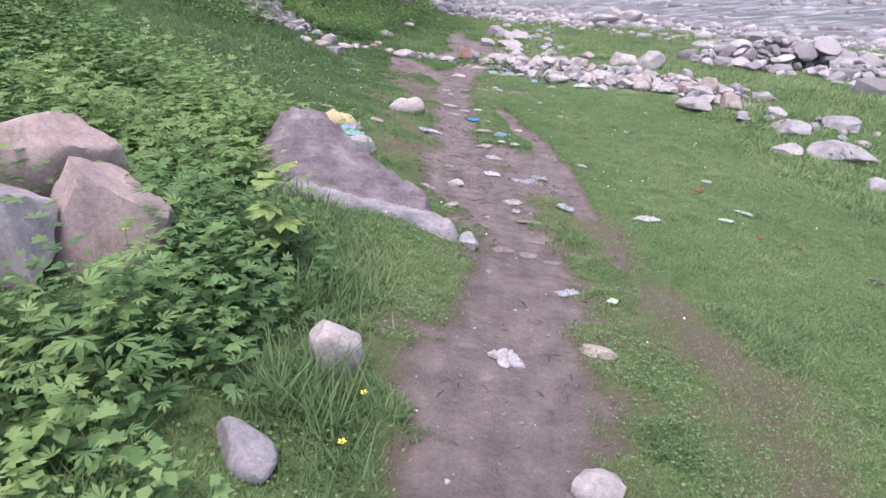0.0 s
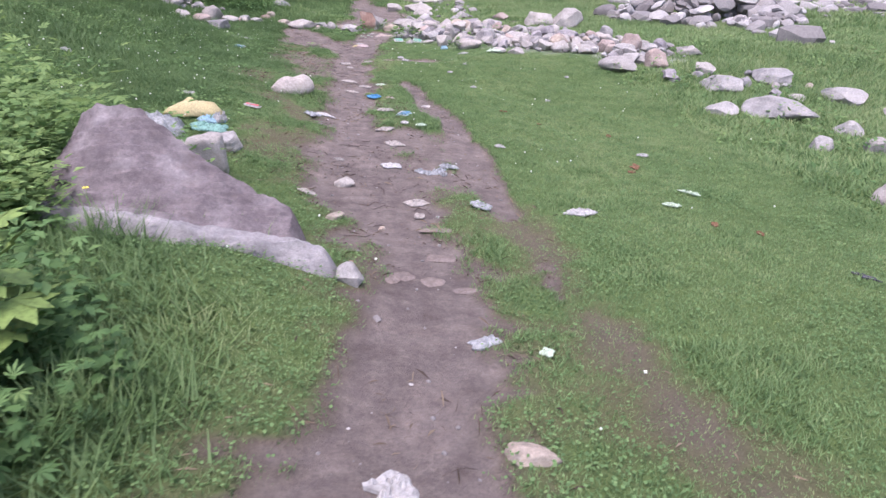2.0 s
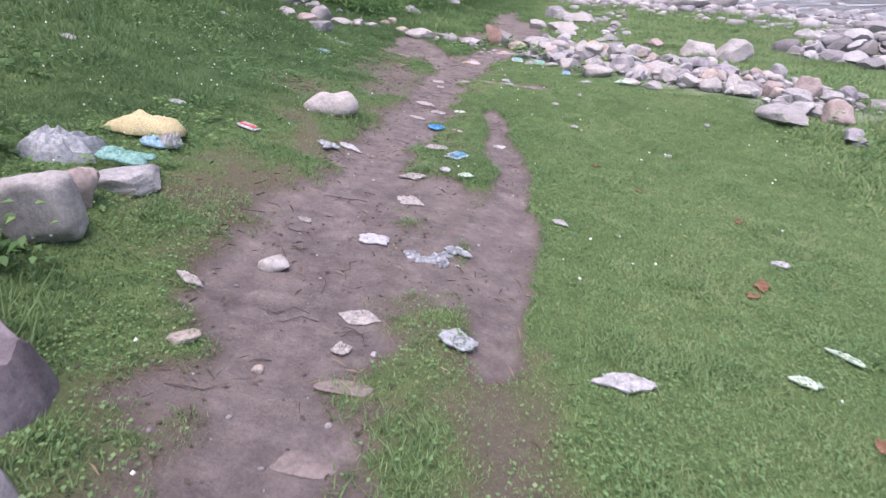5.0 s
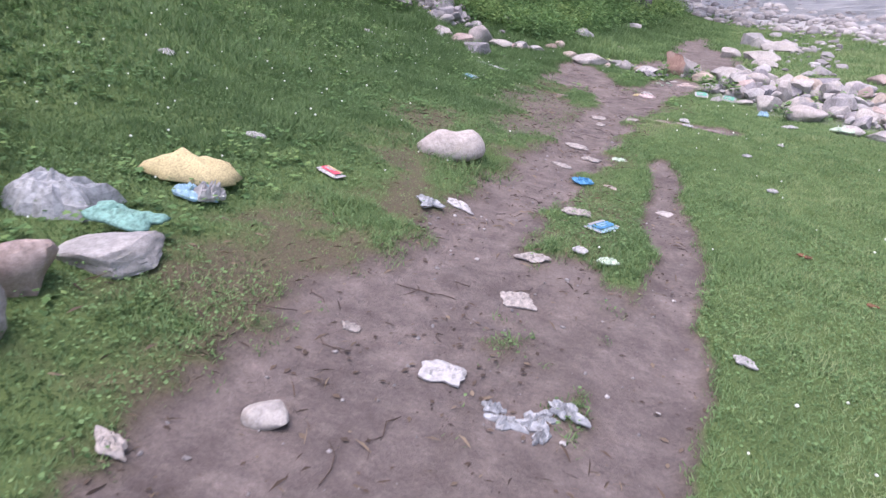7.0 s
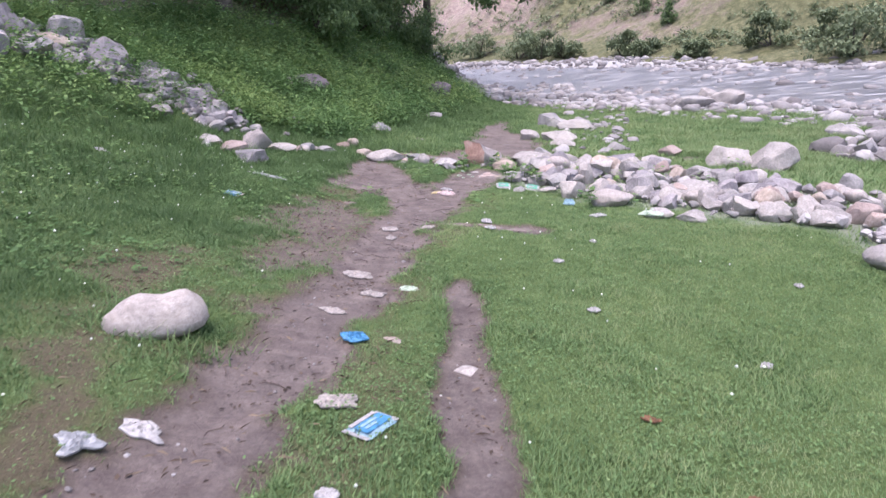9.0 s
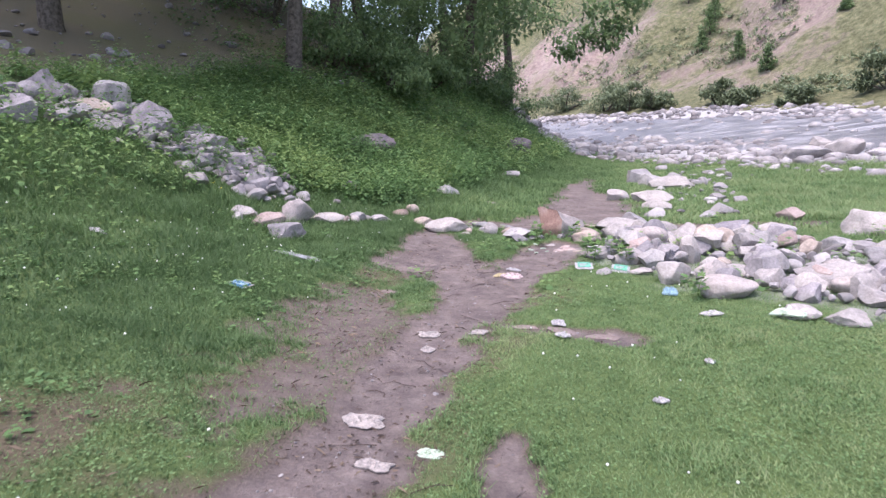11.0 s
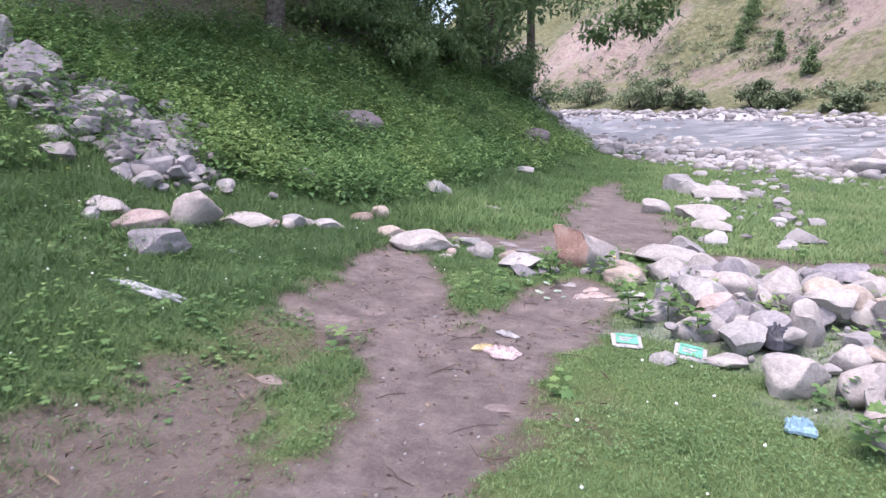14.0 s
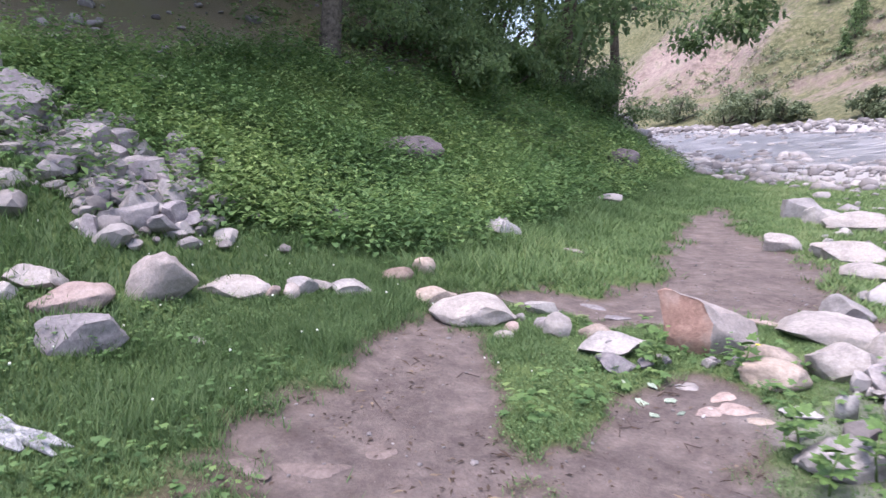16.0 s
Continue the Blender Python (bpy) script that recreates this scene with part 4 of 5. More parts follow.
BALL = [(1, 0, 0), (-1, 0, 0), (0, 1, 0), (0, -1, 0), (0, 0, 1), (0, 0, -1)]
BALL_FACES = [(0, 2, 4), (2, 1, 4), (1, 3, 4), (3, 0, 4), (2, 0, 5), (1, 2, 5), (3, 1, 5), (0, 3, 5)]
x, y = scatter(-4.0, 4.5, 3.0, 17.0, 7, lambda x, y: turf_keep(x, y) * (0.12 + ease(-0.6, -1.6, x) * 0.5 + 0.5 * ease(0.6, 0.8, vnoise(x, y, 1.2, 83))))
k = len(x)
FLOWER = plain("white_petal", (0.72, 0.74, 0.66), 0.7, 0.1)
tagged(gather("clover_flowers", [strewn(BALL, BALL_FACES, np.stack([x, y, relief(x, y) + 0.06], 1), rng.uniform(0, 6, k), rng.normal(0, 0.3, k), rng.uniform(0.005, 0.011, k), rng.random(k))], FLOWER),
       "small white clover flowers", "flowers", kind="stuff")

# ---- weeds ----
LEAF = [(0, 0, 0)]
LEAF_FACES = []
for j, (angle, reach) in enumerate(((-78, 0.7), (-38, 0.9), (0, 1.0), (38, 0.9), (78, 0.7))):
    for turn, r in ((-21, 0.66), (0, 1.0), (21, 0.66)):
        a = radians(angle + turn)
        rr = r * reach
        LEAF.append((rr * math.sin(a), rr * math.cos(a), 0.1 * rr - 0.35 * rr * rr))
    LEAF_FACES.append((0, 1 + 3 * j, 2 + 3 * j, 3 + 3 * j))
FINE = [(0, 0, 0)]
for angle, reach in ((-70, 0.75), (-34, 0.95), (0, 1.1), (34, 0.95), (70, 0.75)):
    for turn, r in ((-12, 0.6), (0, 1.0), (12, 0.6)):
        a, rr = radians(angle + turn), r * reach
        FINE.append((rr * math.sin(a), rr * math.cos(a), 0.2 * rr - 0.25 * rr * rr))
SIMPLE = [(0, 0, 0), (0.33, 0.45, 0.06), (0, 1, -0.22), (-0.33, 0.45, 0.06)]


def weeds(x, y, high, leaf, leaves, shape, faces, bias=0.0):
    """Stems of leaves, as arrays."""
    k = len(x)
    h = high * rng.uniform(0.45, 1.15, k) * (0.6 + 0.8 * vnoise(x, y, 0.9, 91))
    z = relief(x, y)
    px, py, pz, yaw, tilt, size, tint = [], [], [], [], [], [], []
    for j in range(leaves):
        f = (j + 0.7) / leaves
        a = j * 2.4 + rng.uniform(0, 6.3, k)
        reach = leaf * (1.5 - 1.0 * f) * rng.uniform(0.3, 1.2, k)
        px.append(x + np.sin(-a) * reach), py.append(y + np.cos(a) * reach), pz.append(z + h * f)
        yaw.append(a), tilt.append(rng.normal(0.25 * f, 0.35, k)), size.append(leaf * rng.uniform(0.6, 1.25, k) * (1.1 - 0.45 * f))
        # tint rises up the stem: yellower tips, shade painted into the low leaves
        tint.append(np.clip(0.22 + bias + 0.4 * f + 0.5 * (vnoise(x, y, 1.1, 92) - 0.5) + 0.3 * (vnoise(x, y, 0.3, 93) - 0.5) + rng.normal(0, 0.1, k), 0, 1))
    c = np.concatenate
    return strewn(shape, faces, np.stack([c(px), c(py), c(pz)], 1), c(yaw), c(tilt), c(size), c(tint))


x, y = scatter(-5.0, -0.4, 0.6, 9.0, 230, lambda x, y: weedy(x, y) * ease(-5.0, -4.0, x) * ease(0.5, 1.2, y) * (0.45 + 0.55 * ease(1.9, 2.7, y)))
x2, y2 = scatter(-9.0, -0.6, -4.5, 13.0, 55, lambda x, y: weedy(x, y) * np.maximum(ease(-4.0, -5.0, x), ease(1.2, 0.4, y)))
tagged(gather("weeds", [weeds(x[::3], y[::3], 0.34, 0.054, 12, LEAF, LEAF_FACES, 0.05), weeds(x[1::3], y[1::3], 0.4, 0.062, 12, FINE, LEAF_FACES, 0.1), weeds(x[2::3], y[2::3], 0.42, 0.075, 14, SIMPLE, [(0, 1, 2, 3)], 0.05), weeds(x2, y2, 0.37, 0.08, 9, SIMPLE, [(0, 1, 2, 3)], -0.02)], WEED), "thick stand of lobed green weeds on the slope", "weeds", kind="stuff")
x, y = scatter(-3.8, -0.6, 5.5, 15.5, 75, lambda x, y: (1 - weedy(x, y)) * turf_keep(x, y) * ease(-0.6, -1.2, x) * ease(0.25, 0.6, vnoise(x, y, 0.9, 95)))
tagged(gather("low_weeds", [weeds(x, y, 0.085, 0.034, 6, LEAF, LEAF_FACES, -0.04)], WEED), "low leafy weeds in the lush grass", "weeds", kind="stuff")
x, y = scatter(-10.0, -0.5, 24.0, 36.0, 40, weedy)
x2, y2 = scatter(-7.5, -0.8, 12.5, 24.0, 120, weedy)
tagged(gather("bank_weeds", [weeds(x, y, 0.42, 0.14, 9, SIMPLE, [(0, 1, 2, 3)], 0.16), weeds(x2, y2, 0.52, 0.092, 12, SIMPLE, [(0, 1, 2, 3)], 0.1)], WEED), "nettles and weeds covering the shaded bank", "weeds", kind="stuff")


x, y = scatter(-7.5, -1.2, 16.0, 25.0, 9, weedy)
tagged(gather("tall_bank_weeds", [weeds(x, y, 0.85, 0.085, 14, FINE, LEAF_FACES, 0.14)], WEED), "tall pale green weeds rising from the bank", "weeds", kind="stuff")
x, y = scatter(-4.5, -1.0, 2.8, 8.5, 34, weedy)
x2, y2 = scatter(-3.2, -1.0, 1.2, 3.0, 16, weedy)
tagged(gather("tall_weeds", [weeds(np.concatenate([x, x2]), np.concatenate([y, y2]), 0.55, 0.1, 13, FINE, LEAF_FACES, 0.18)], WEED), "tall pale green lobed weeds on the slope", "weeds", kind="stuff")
x, y = scatter(-0.6, 4.5, 13.8, 18.5, 16, lambda x, y: (1 - bare(x, y)) * ease(0.45, 0.6, vnoise(x, y, 0.7, 97)))
x2, y2 = scatter(4.0, 11.0, 6.0, 16.0, 6, lambda x, y: ease(0.5, 0.65, vnoise(x, y, 1.2, 98)))
tagged(gather("stone_side_weeds", [weeds(x, y, 0.16, 0.055, 9, LEAF, LEAF_FACES, 0.15), weeds(x2, y2, 0.3, 0.08, 9, SIMPLE, [(0, 1, 2, 3)], 0.2)], WEED), "leafy weeds growing between the stones", "weeds", kind="stuff")


# ---- single plants ----
def tube(bm, points, radii, sides=7):
    rings = []
    for i, (p, r) in enumerate(zip(points, radii)):
        a, b = Vector(points[max(0, i - 1)]), Vector(points[min(len(points) - 1, i + 1)])
        q = (b - a).to_track_quat("Z", "Y")
        rings.append([bm.verts.new(Vector(p) + q @ Vector((r * math.cos(t), r * math.sin(t), 0))) for t in [2 * math.pi * s / sides for s in range(sides)]])
    for a, b in zip(rings, rings[1:]):
        for s in range(sides):
            bm.faces.new((a[s], a[(s + 1) % sides], b[(s + 1) % sides], b[s]))
    bm.faces.new(rings[0][::-1]), bm.faces.new(rings[-1])


YOUNG = plain("young_leaf", (0.15, 0.215, 0.06), 0.6, 0.2, 40)
OLDER = plain("older_leaf", (0.09, 0.16, 0.045), 0.6, 0.2, 40)


def tall_weed(high, leaf, material, label, seed):
    r = random.Random(seed)
    root = new("weed_plant")
    tagged(root, label, "plant", "tall weeds among the boulders")
    bm = bmesh.new()
    tube(bm, [(0, 0, -0.03), (0.01, 0.01, high * 0.5), (0.03, 0.0, high)], [0.006, 0.005, 0.003], 6)
    part("stem", bm, STEM, root)
    for j in range(11):
        f = 0.35 + 0.65 * j / 10
        bm = bmesh.new()
        vs = [bm.verts.new(Vector(v) * leaf * (1.25 - 0.5 * f)) for v in LEAF]
        for q in LEAF_FACES:
            bm.faces.new([vs[i] for i in q])
        ob = part("leaf", bm, material, root)
        a = j * 137.5 + r.uniform(-20, 20)
        ob.matrix_local = pose(0.02 * f, 0, high * f, r.uniform(-5, 35) + 20 * (f > 0.8), r.uniform(-15, 15), a) @ pose(0, 0.03, 0)
    return root


PLANT_A = tall_weed(0.56, 0.15, YOUNG, "tall yellow-green lobed weed beside the boulder", 1)
PLANT_A.matrix_world = pose(-0.84, 3.2, float(relief(-0.84, 3.2)), 0, 0, 30)
PLANT_B = tall_weed(0.4, 0.095, OLDER, "tall dark green lobed weed among the boulders", 2)
PLANT_B.matrix_world = pose(-1.15, 2.1, float(relief(-1.15, 2.1)), 0, 0, 70)
for px, py, k in ((-1.2, 3.6, 40), (-1.65, 4.2, 120), (-1.75, 4.9, 200), (-1.35, 5.3, 300), (-2.3, 4.3, 15), (-2.5, 5.6, 250), (-1.95, 6.2, 10), (-0.95, 2.75, 222)):
    copy_thing(PLANT_B, pose(px, py, float(relief(px, py)), 0, 0, k))

PETAL = plain("yellow_petal", (0.85, 0.72, 0.05), 0.5, 0.08)


def yellow_flower(x, y, high):
    root = new("yellow_flower")
    root.matrix_world = pose(x, y, float(relief(x, y)))
    tagged(root, "small yellow flower on a thin green stem", "flower", "yellow flowers in the weeds")
    bm = bmesh.new()
    tube(bm, [(0, 0, -0.02), (0.01, 0, high)], [0.002, 0.0015], 5)
    part("stem", bm, STEM, root)
    bm = bmesh.new()
    for j in range(5):
        a = j * 2 * math.pi / 5
        vs = [bm.verts.new((0.012 + rr * math.cos(a + t), rr * math.sin(a + t), high + 0.006 * rr / 0.014)) for rr, t in ((0.001, 0), (0.011, -0.5), (0.016, 0), (0.011, 0.5))]
        bm.faces.new(vs)
    blossom = part("blossom", bm, PETAL, root, "yellow petals")
    bm = bmesh.new()
    bmesh.ops.create_icosphere(bm, subdivisions=1, radius=0.004)
    bmesh.ops.translate(bm, verts=bm.verts[:], vec=(0.012, 0, high + 0.003))
    part("flower_centre", bm, YOUNG, blossom)


for px, py, k in ((-1.3, 2.6, 0.35), (-1.15, 2.5, 0.3), (-0.33, 1.75, 0.12), (-0.3, 2.1, 0.1), (-0.5, 2.5, 0.12), (-2.6, 4.6, 0.45), (-3.2, 15.0, 0.3), (-3.05, 14.9, 0.3), (0.9, 16.3, 0.2), (-0.95, 4.25, 0.3)):
    yellow_flower(px, py, k)


# ---- trees and bushes ----
def leaf_cloud(name, clumps, per, leaf, material, parent, seed, label=""):
    r = np.random.default_rng(seed)
    pts, tint = [], []
    for cx, cy, cz, rad in clumps:
        d = r.normal(0, 1, (per, 3))
        d /= np.linalg.norm(d, axis=1)[:, None]
        d *= (r.random((per, 1)) ** 0.45) * rad * np.array([1, 1, 0.62])
        pts.append(d + (cx, cy, cz))
        # clump shading put into the tint: lighter on top, darker underneath, random per leaf
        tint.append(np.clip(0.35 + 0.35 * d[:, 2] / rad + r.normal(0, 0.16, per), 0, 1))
    p = np.concatenate(pts)
    k = len(p)
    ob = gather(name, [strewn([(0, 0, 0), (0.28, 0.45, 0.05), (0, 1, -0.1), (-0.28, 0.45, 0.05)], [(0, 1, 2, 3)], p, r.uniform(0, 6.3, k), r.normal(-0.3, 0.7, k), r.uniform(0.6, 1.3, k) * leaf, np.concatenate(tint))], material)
    ob.parent = parent
    return tagged(ob, label) if label else ob


def tree(x, y, high, wide, lean, thick, seed, centre=(0, 0), low=0.35, leaf=0.22, per=170, clumps=34, tips=()):
    r = random.Random(seed)
    root = new("tree")
    root.matrix_world = pose(x, y, float(ground(x, y)) - 0.1)
    tagged(root, "leafy broadleaf tree with grey-brown bark on the bank", "tree", "trees on the bank")
    top = Vector((lean[0], lean[1], high * 0.62))
    bm = bmesh.new()
    pts = [(0, 0, -0.3), (0.02, 0, 0.15), (lean[0] * 0.2 + 0.08, lean[1] * 0.2, high * 0.2), (lean[0] * 0.5 - 0.06, lean[1] * 0.5, high * 0.38), tuple(top)]
    tube(bm, pts, [thick * 1.5, thick * 1.15, thick * 0.9, thick * 0.75, thick * 0.4], 12)
    part("trunk", bm, BARK, root)
    spots = []
    for j in range(clumps):
        a, e = r.uniform(0, 2 * math.pi), r.random()
        rr = wide * math.sqrt(r.random()) * (1.0 - 0.45 * e)
        spots.append((centre[0] + rr * math.cos(a), centre[1] + rr * math.sin(a), high * (low + (1 - low) * e), r.uniform(0.7, 1.25) * wide * 0.26))
    for j in range(7):
        bm = bmesh.new()
        s = spots[j * 4 % len(spots)]
        start = Vector(pts[3]).lerp(top, r.random())
        midp = start.lerp(Vector(s[:3]), 0.5) + Vector((0, 0, 0.3))
        tube(bm, [tuple(start), tuple(midp), s[:3]], [thick * 0.4, thick * 0.22, thick * 0.08], 7)
        part("limb", bm, BARK, root)
    spots += [(tx - x, ty - y, tz - float(ground(x, y)), tr) for tx, ty, tz, tr in tips]
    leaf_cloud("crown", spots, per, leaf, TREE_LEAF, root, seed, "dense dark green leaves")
    return root


tree(-6.78, 24.9, 9.0, 5.5, (0.8, 0.4), 0.2, 1, (0.3, 0.5), 0.3, 0.22, 230)
tree(-7.4, 29.6, 9.5, 5.0, (0.6, 0.0), 0.2, 2, (0.5, 0.5), 0.2)
tree(-4.6, 35.6, 9.0, 5.2, (1.2, 0.2), 0.24, 3, (0.4, 0.2), 0.14, 0.26, 190, 50, [(0.4, 35.6, 3.4, 0.7), (1.1, 35.8, 3.1, 0.6), (1.5, 36.2, 3.7, 0.7), (-0.4, 35.4, 2.9, 0.6), (0.8, 36.0, 4.4, 0.9), (2.0, 36.0, 4.6, 0.8)])
tree(-6.8, 41.5, 11.0, 5.0, (0.3, 0.4), 0.22, 9, (0, 0), 0.12)
tree(-4.0, 43.0, 10.0, 5.5, (0.3, 0.4), 0.22, 8, (0, 0), 0.15)
tree(-10.5, 21.0, 10.0, 6.0, (0.6, -0.4), 0.22, 4, (0.8, -0.5), 0.26, 0.24, 320)
tree(-11.5, 27.5, 10.0, 6.0, (0.4, 0.4), 0.22, 5, (0, 0), 0.24, 0.24, 320)
tree(-13.5, 16.5, 10.0, 6.0, (0.6, 0.0), 0.22, 6, (0.5, 0), 0.28, 0.24, 320)
tree(-9.0, 36.0, 10.0, 6.0, (0.3, 0.4), 0.22, 7, (0, 0), 0.1)


def bush(x, y, z, high, wide, seed, material, leaf, label, group, per=200, name="bush"):
    r = random.Random(seed)
    root = new(name)
    root.matrix_world = pose(x, y, z - 0.05)
    tagged(root, label, "bush", group)
    spots = []
    for j in range(13):
        a, e = r.uniform(0, 2 * math.pi), r.random()
        rr = wide * 0.5 * math.sqrt(r.random()) * (1.05 - 0.5 * e)
        spots.append((rr * math.cos(a), rr * math.sin(a), high * (0.15 + 0.72 * e), r.uniform(0.6, 1.1) * wide * 0.24))
    for j in range(4):
        bm = bmesh.new()
        tube(bm, [(0, 0, -0.1), (spots[j][0] * 0.5, spots[j][1] * 0.5, spots[j][2] * 0.6), spots[j][:3]], [0.02 * wide, 0.014 * wide, 0.006 * wide], 6)
        part("branch", bm, BARK, root)
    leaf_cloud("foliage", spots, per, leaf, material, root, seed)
    return root


for j, (bx, by, bh, bw) in enumerate(((-5.0, 27.2, 1.3, 2.6), (-5.8, 29.0, 1.8, 3.0), (-4.6, 30.2, 1.2, 2.4), (-4.2, 32.4, 1.4, 2.6), (-5.6, 32.6, 2.2, 3.2), (-3.3, 34.4, 1.2, 2.2), (-6.4, 26.6, 1.6, 2.4), (-3.0, 36.5, 2.0, 3.0), (-4.5, 37.8, 3.0, 4.0), (-6.5, 35.0, 3.0, 4.0), (-7.5, 32.0, 2.6, 3.6), (-8.5, 27.5, 2.0, 3.2))):
    bush(bx, by, float(ground(bx, by)), bh, bw, 40 + j, TREE_LEAF, 0.13, "dark green leafy bush on the shaded bank", "bushes on the bank", 260)


# ---- a leafy plant at the fork ----
PLANT_C = tall_weed(0.18, 0.075, OLDER, "low broad-leaved green weed beside the stones", 3)
PLANT_C.matrix_world = pose(1.12, 15.15, float(relief(1.12, 15.15)), 0, 0, 10)
for px, py, k in ((1.3, 15.3, 80), (1.05, 15.45, 160), (1.45, 14.95, 250), (0.85, 16.35, 20), (0.4, 16.3, 100), (2.0, 13.6, 30)):
    copy_thing(PLANT_C, pose(px, py, float(relief(px, py)), 0, 0, k))


# ---- far bank shrubs and hillside conifers ----
def on_hill(s, d):
    return 0.62 * s + 0.78 * d, 62.0 - 0.78 * s + 0.62 * d, float(hill_height(np.array(s), np.array(d)))


for j, (s, d, h, w) in enumerate(((-2.0, 2.0, 2.4, 4.2), (1.2, 1.8, 2.2, 3.6), (4.0, 1.8, 1.6, 2.6), (9.0, 2.6, 1.8, 2.8), (11.2, 2.4, 1.2, 2.2), (25.5, 1.2, 2.6, 4.2), (19.5, 3.6, 1.9, 2.8),
                                  (15.5, 2.0, 0.9, 2.2), (28.5, 2.5, 2.4, 4.0), (22.5, 4.5, 1.6, 2.6), (-9.0, 3.0, 2.2, 4.0), (33.0, 3.0, 2.2, 4.0))):
    bush(*on_hill(s, d), h, w, 70 + j, SHRUB_LEAF, 0.22, "grey-green shrub at the foot of the hillside", "shrubs on the far bank", 170, "shrub")


def conifer(s, d, high, seed):
    r = random.Random(seed)
    root = new("conifer")
    x, y, z = on_hill(s, d)
    root.matrix_world = pose(x, y, z - 0.1)
    tagged(root, "small dark conifer on the scree slope", "tree", "conifers on the hillside")
    bm = bmesh.new()
    tube(bm, [(0, 0, -0.3), (0, 0, high * 0.5), (0, 0, high)], [0.09, 0.06, 0.02], 6)
    part("trunk", bm, BARK, root)
    spots = []
    for j in range(16):
        e = j / 15
        a = j * 2.4
        rr = high * 0.3 * (1 - e) * r.uniform(0.6, 1.2)
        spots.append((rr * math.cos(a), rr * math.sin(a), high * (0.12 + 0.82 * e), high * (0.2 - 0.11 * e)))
    leaf_cloud("crown", spots, 60, 0.2, TREE_LEAF, root, seed)


for j, (s, d, h) in enumerate(((2.8, 11.1, 2.2), (8.2, 8.0, 1.8), (-3.7, 14.7, 2.4), (3.3, 15.2, 2.6), (-9.9, 18.2, 3.0), (-4.6, 16.2, 2.6), (6.0, 17.5, 2.0), (10.5, 12.5, 1.2), (16.5, 11.1, 1.3), (-2.5, 12.6, 1.8),
                               (13.5, 15.0, 1.6), (20.0, 13.0, 1.6), (0.0, 19.5, 2.4), (24.0, 9.0, 1.4))):
    conifer(s, d, h, 200 + j)
r = np.random.default_rng(5)
s, d = r.uniform(-25, 45, 1800), 4 + 26 * r.random(1800) ** 1.2
keep = (vnoise(s, d, 6.0, 25) + 0.3 * ease(8, 20, s) > 0.55)
s, d = s[keep], d[keep]
k = len(s)
hx, hy, hz = 0.62 * s + 0.78 * d, 62.0 - 0.78 * s + 0.62 * d, hill_height(s, d)
tufts = []
for j in range(26):
    spread = r.normal(0, 0.22, (k, 3)) * np.array([1, 1, 0.5])
    tufts.append(strewn([(0, 0, 0), (0.3, 0.45, 0.05), (0, 1, -0.1), (-0.3, 0.45, 0.05)], [(0, 1, 2, 3)], np.stack([hx, hy, hz + 0.15], 1) + spread, r.uniform(0, 6.3, k), r.normal(0.3, 0.6, k), r.uniform(0.12, 0.3, k), np.clip(r.normal(0.45, 0.2, k), 0, 1)))
tagged(gather("hill_scrub", tufts, SHRUB_LEAF), "low olive scrub dotted over the scree", "scrub", kind="stuff")


# ---- litter ----
PAPER = plain("dirty_paper", (0.29, 0.26, 0.24), 0.8, 0.2, 60)
TISSUE = plain("white_plastic_film", (0.35, 0.335, 0.33), 0.5, 0.16, 50)
FILM = plain("grey_plastic_film", (0.28, 0.285, 0.295), 0.4, 0.22, 40)
BLUE = plain("blue_plastic", (0.06, 0.2, 0.36), 0.4, 0.2, 40)
SKY = plain("pale_blue_print", (0.25, 0.38, 0.46), 0.4, 0.15, 40)
TEAL = plain("teal_cloth", (0.16, 0.29, 0.25), 0.8, 0.25, 60)
GREEN = plain("green_print", (0.12, 0.36, 0.25), 0.5, 0.15, 40)
YELLOW = plain("yellow_sack_weave", (0.43, 0.36, 0.2), 0.75, 0.2, 120)
RED = plain("red_print", (0.6, 0.08, 0.12), 0.5, 0.15, 40)
BLACK = plain("black_plastic", (0.05, 0.05, 0.06), 0.35, 0.3, 30)
STRAW = plain("dry_leaf", (0.16, 0.085, 0.05), 0.85, 0.25, 60)
MINT = plain("pale_green_plastic", (0.38, 0.45, 0.35), 0.5, 0.15, 40)
PINKISH = plain("pinkish_wrapper", (0.42, 0.33, 0.32), 0.6, 0.2, 50)


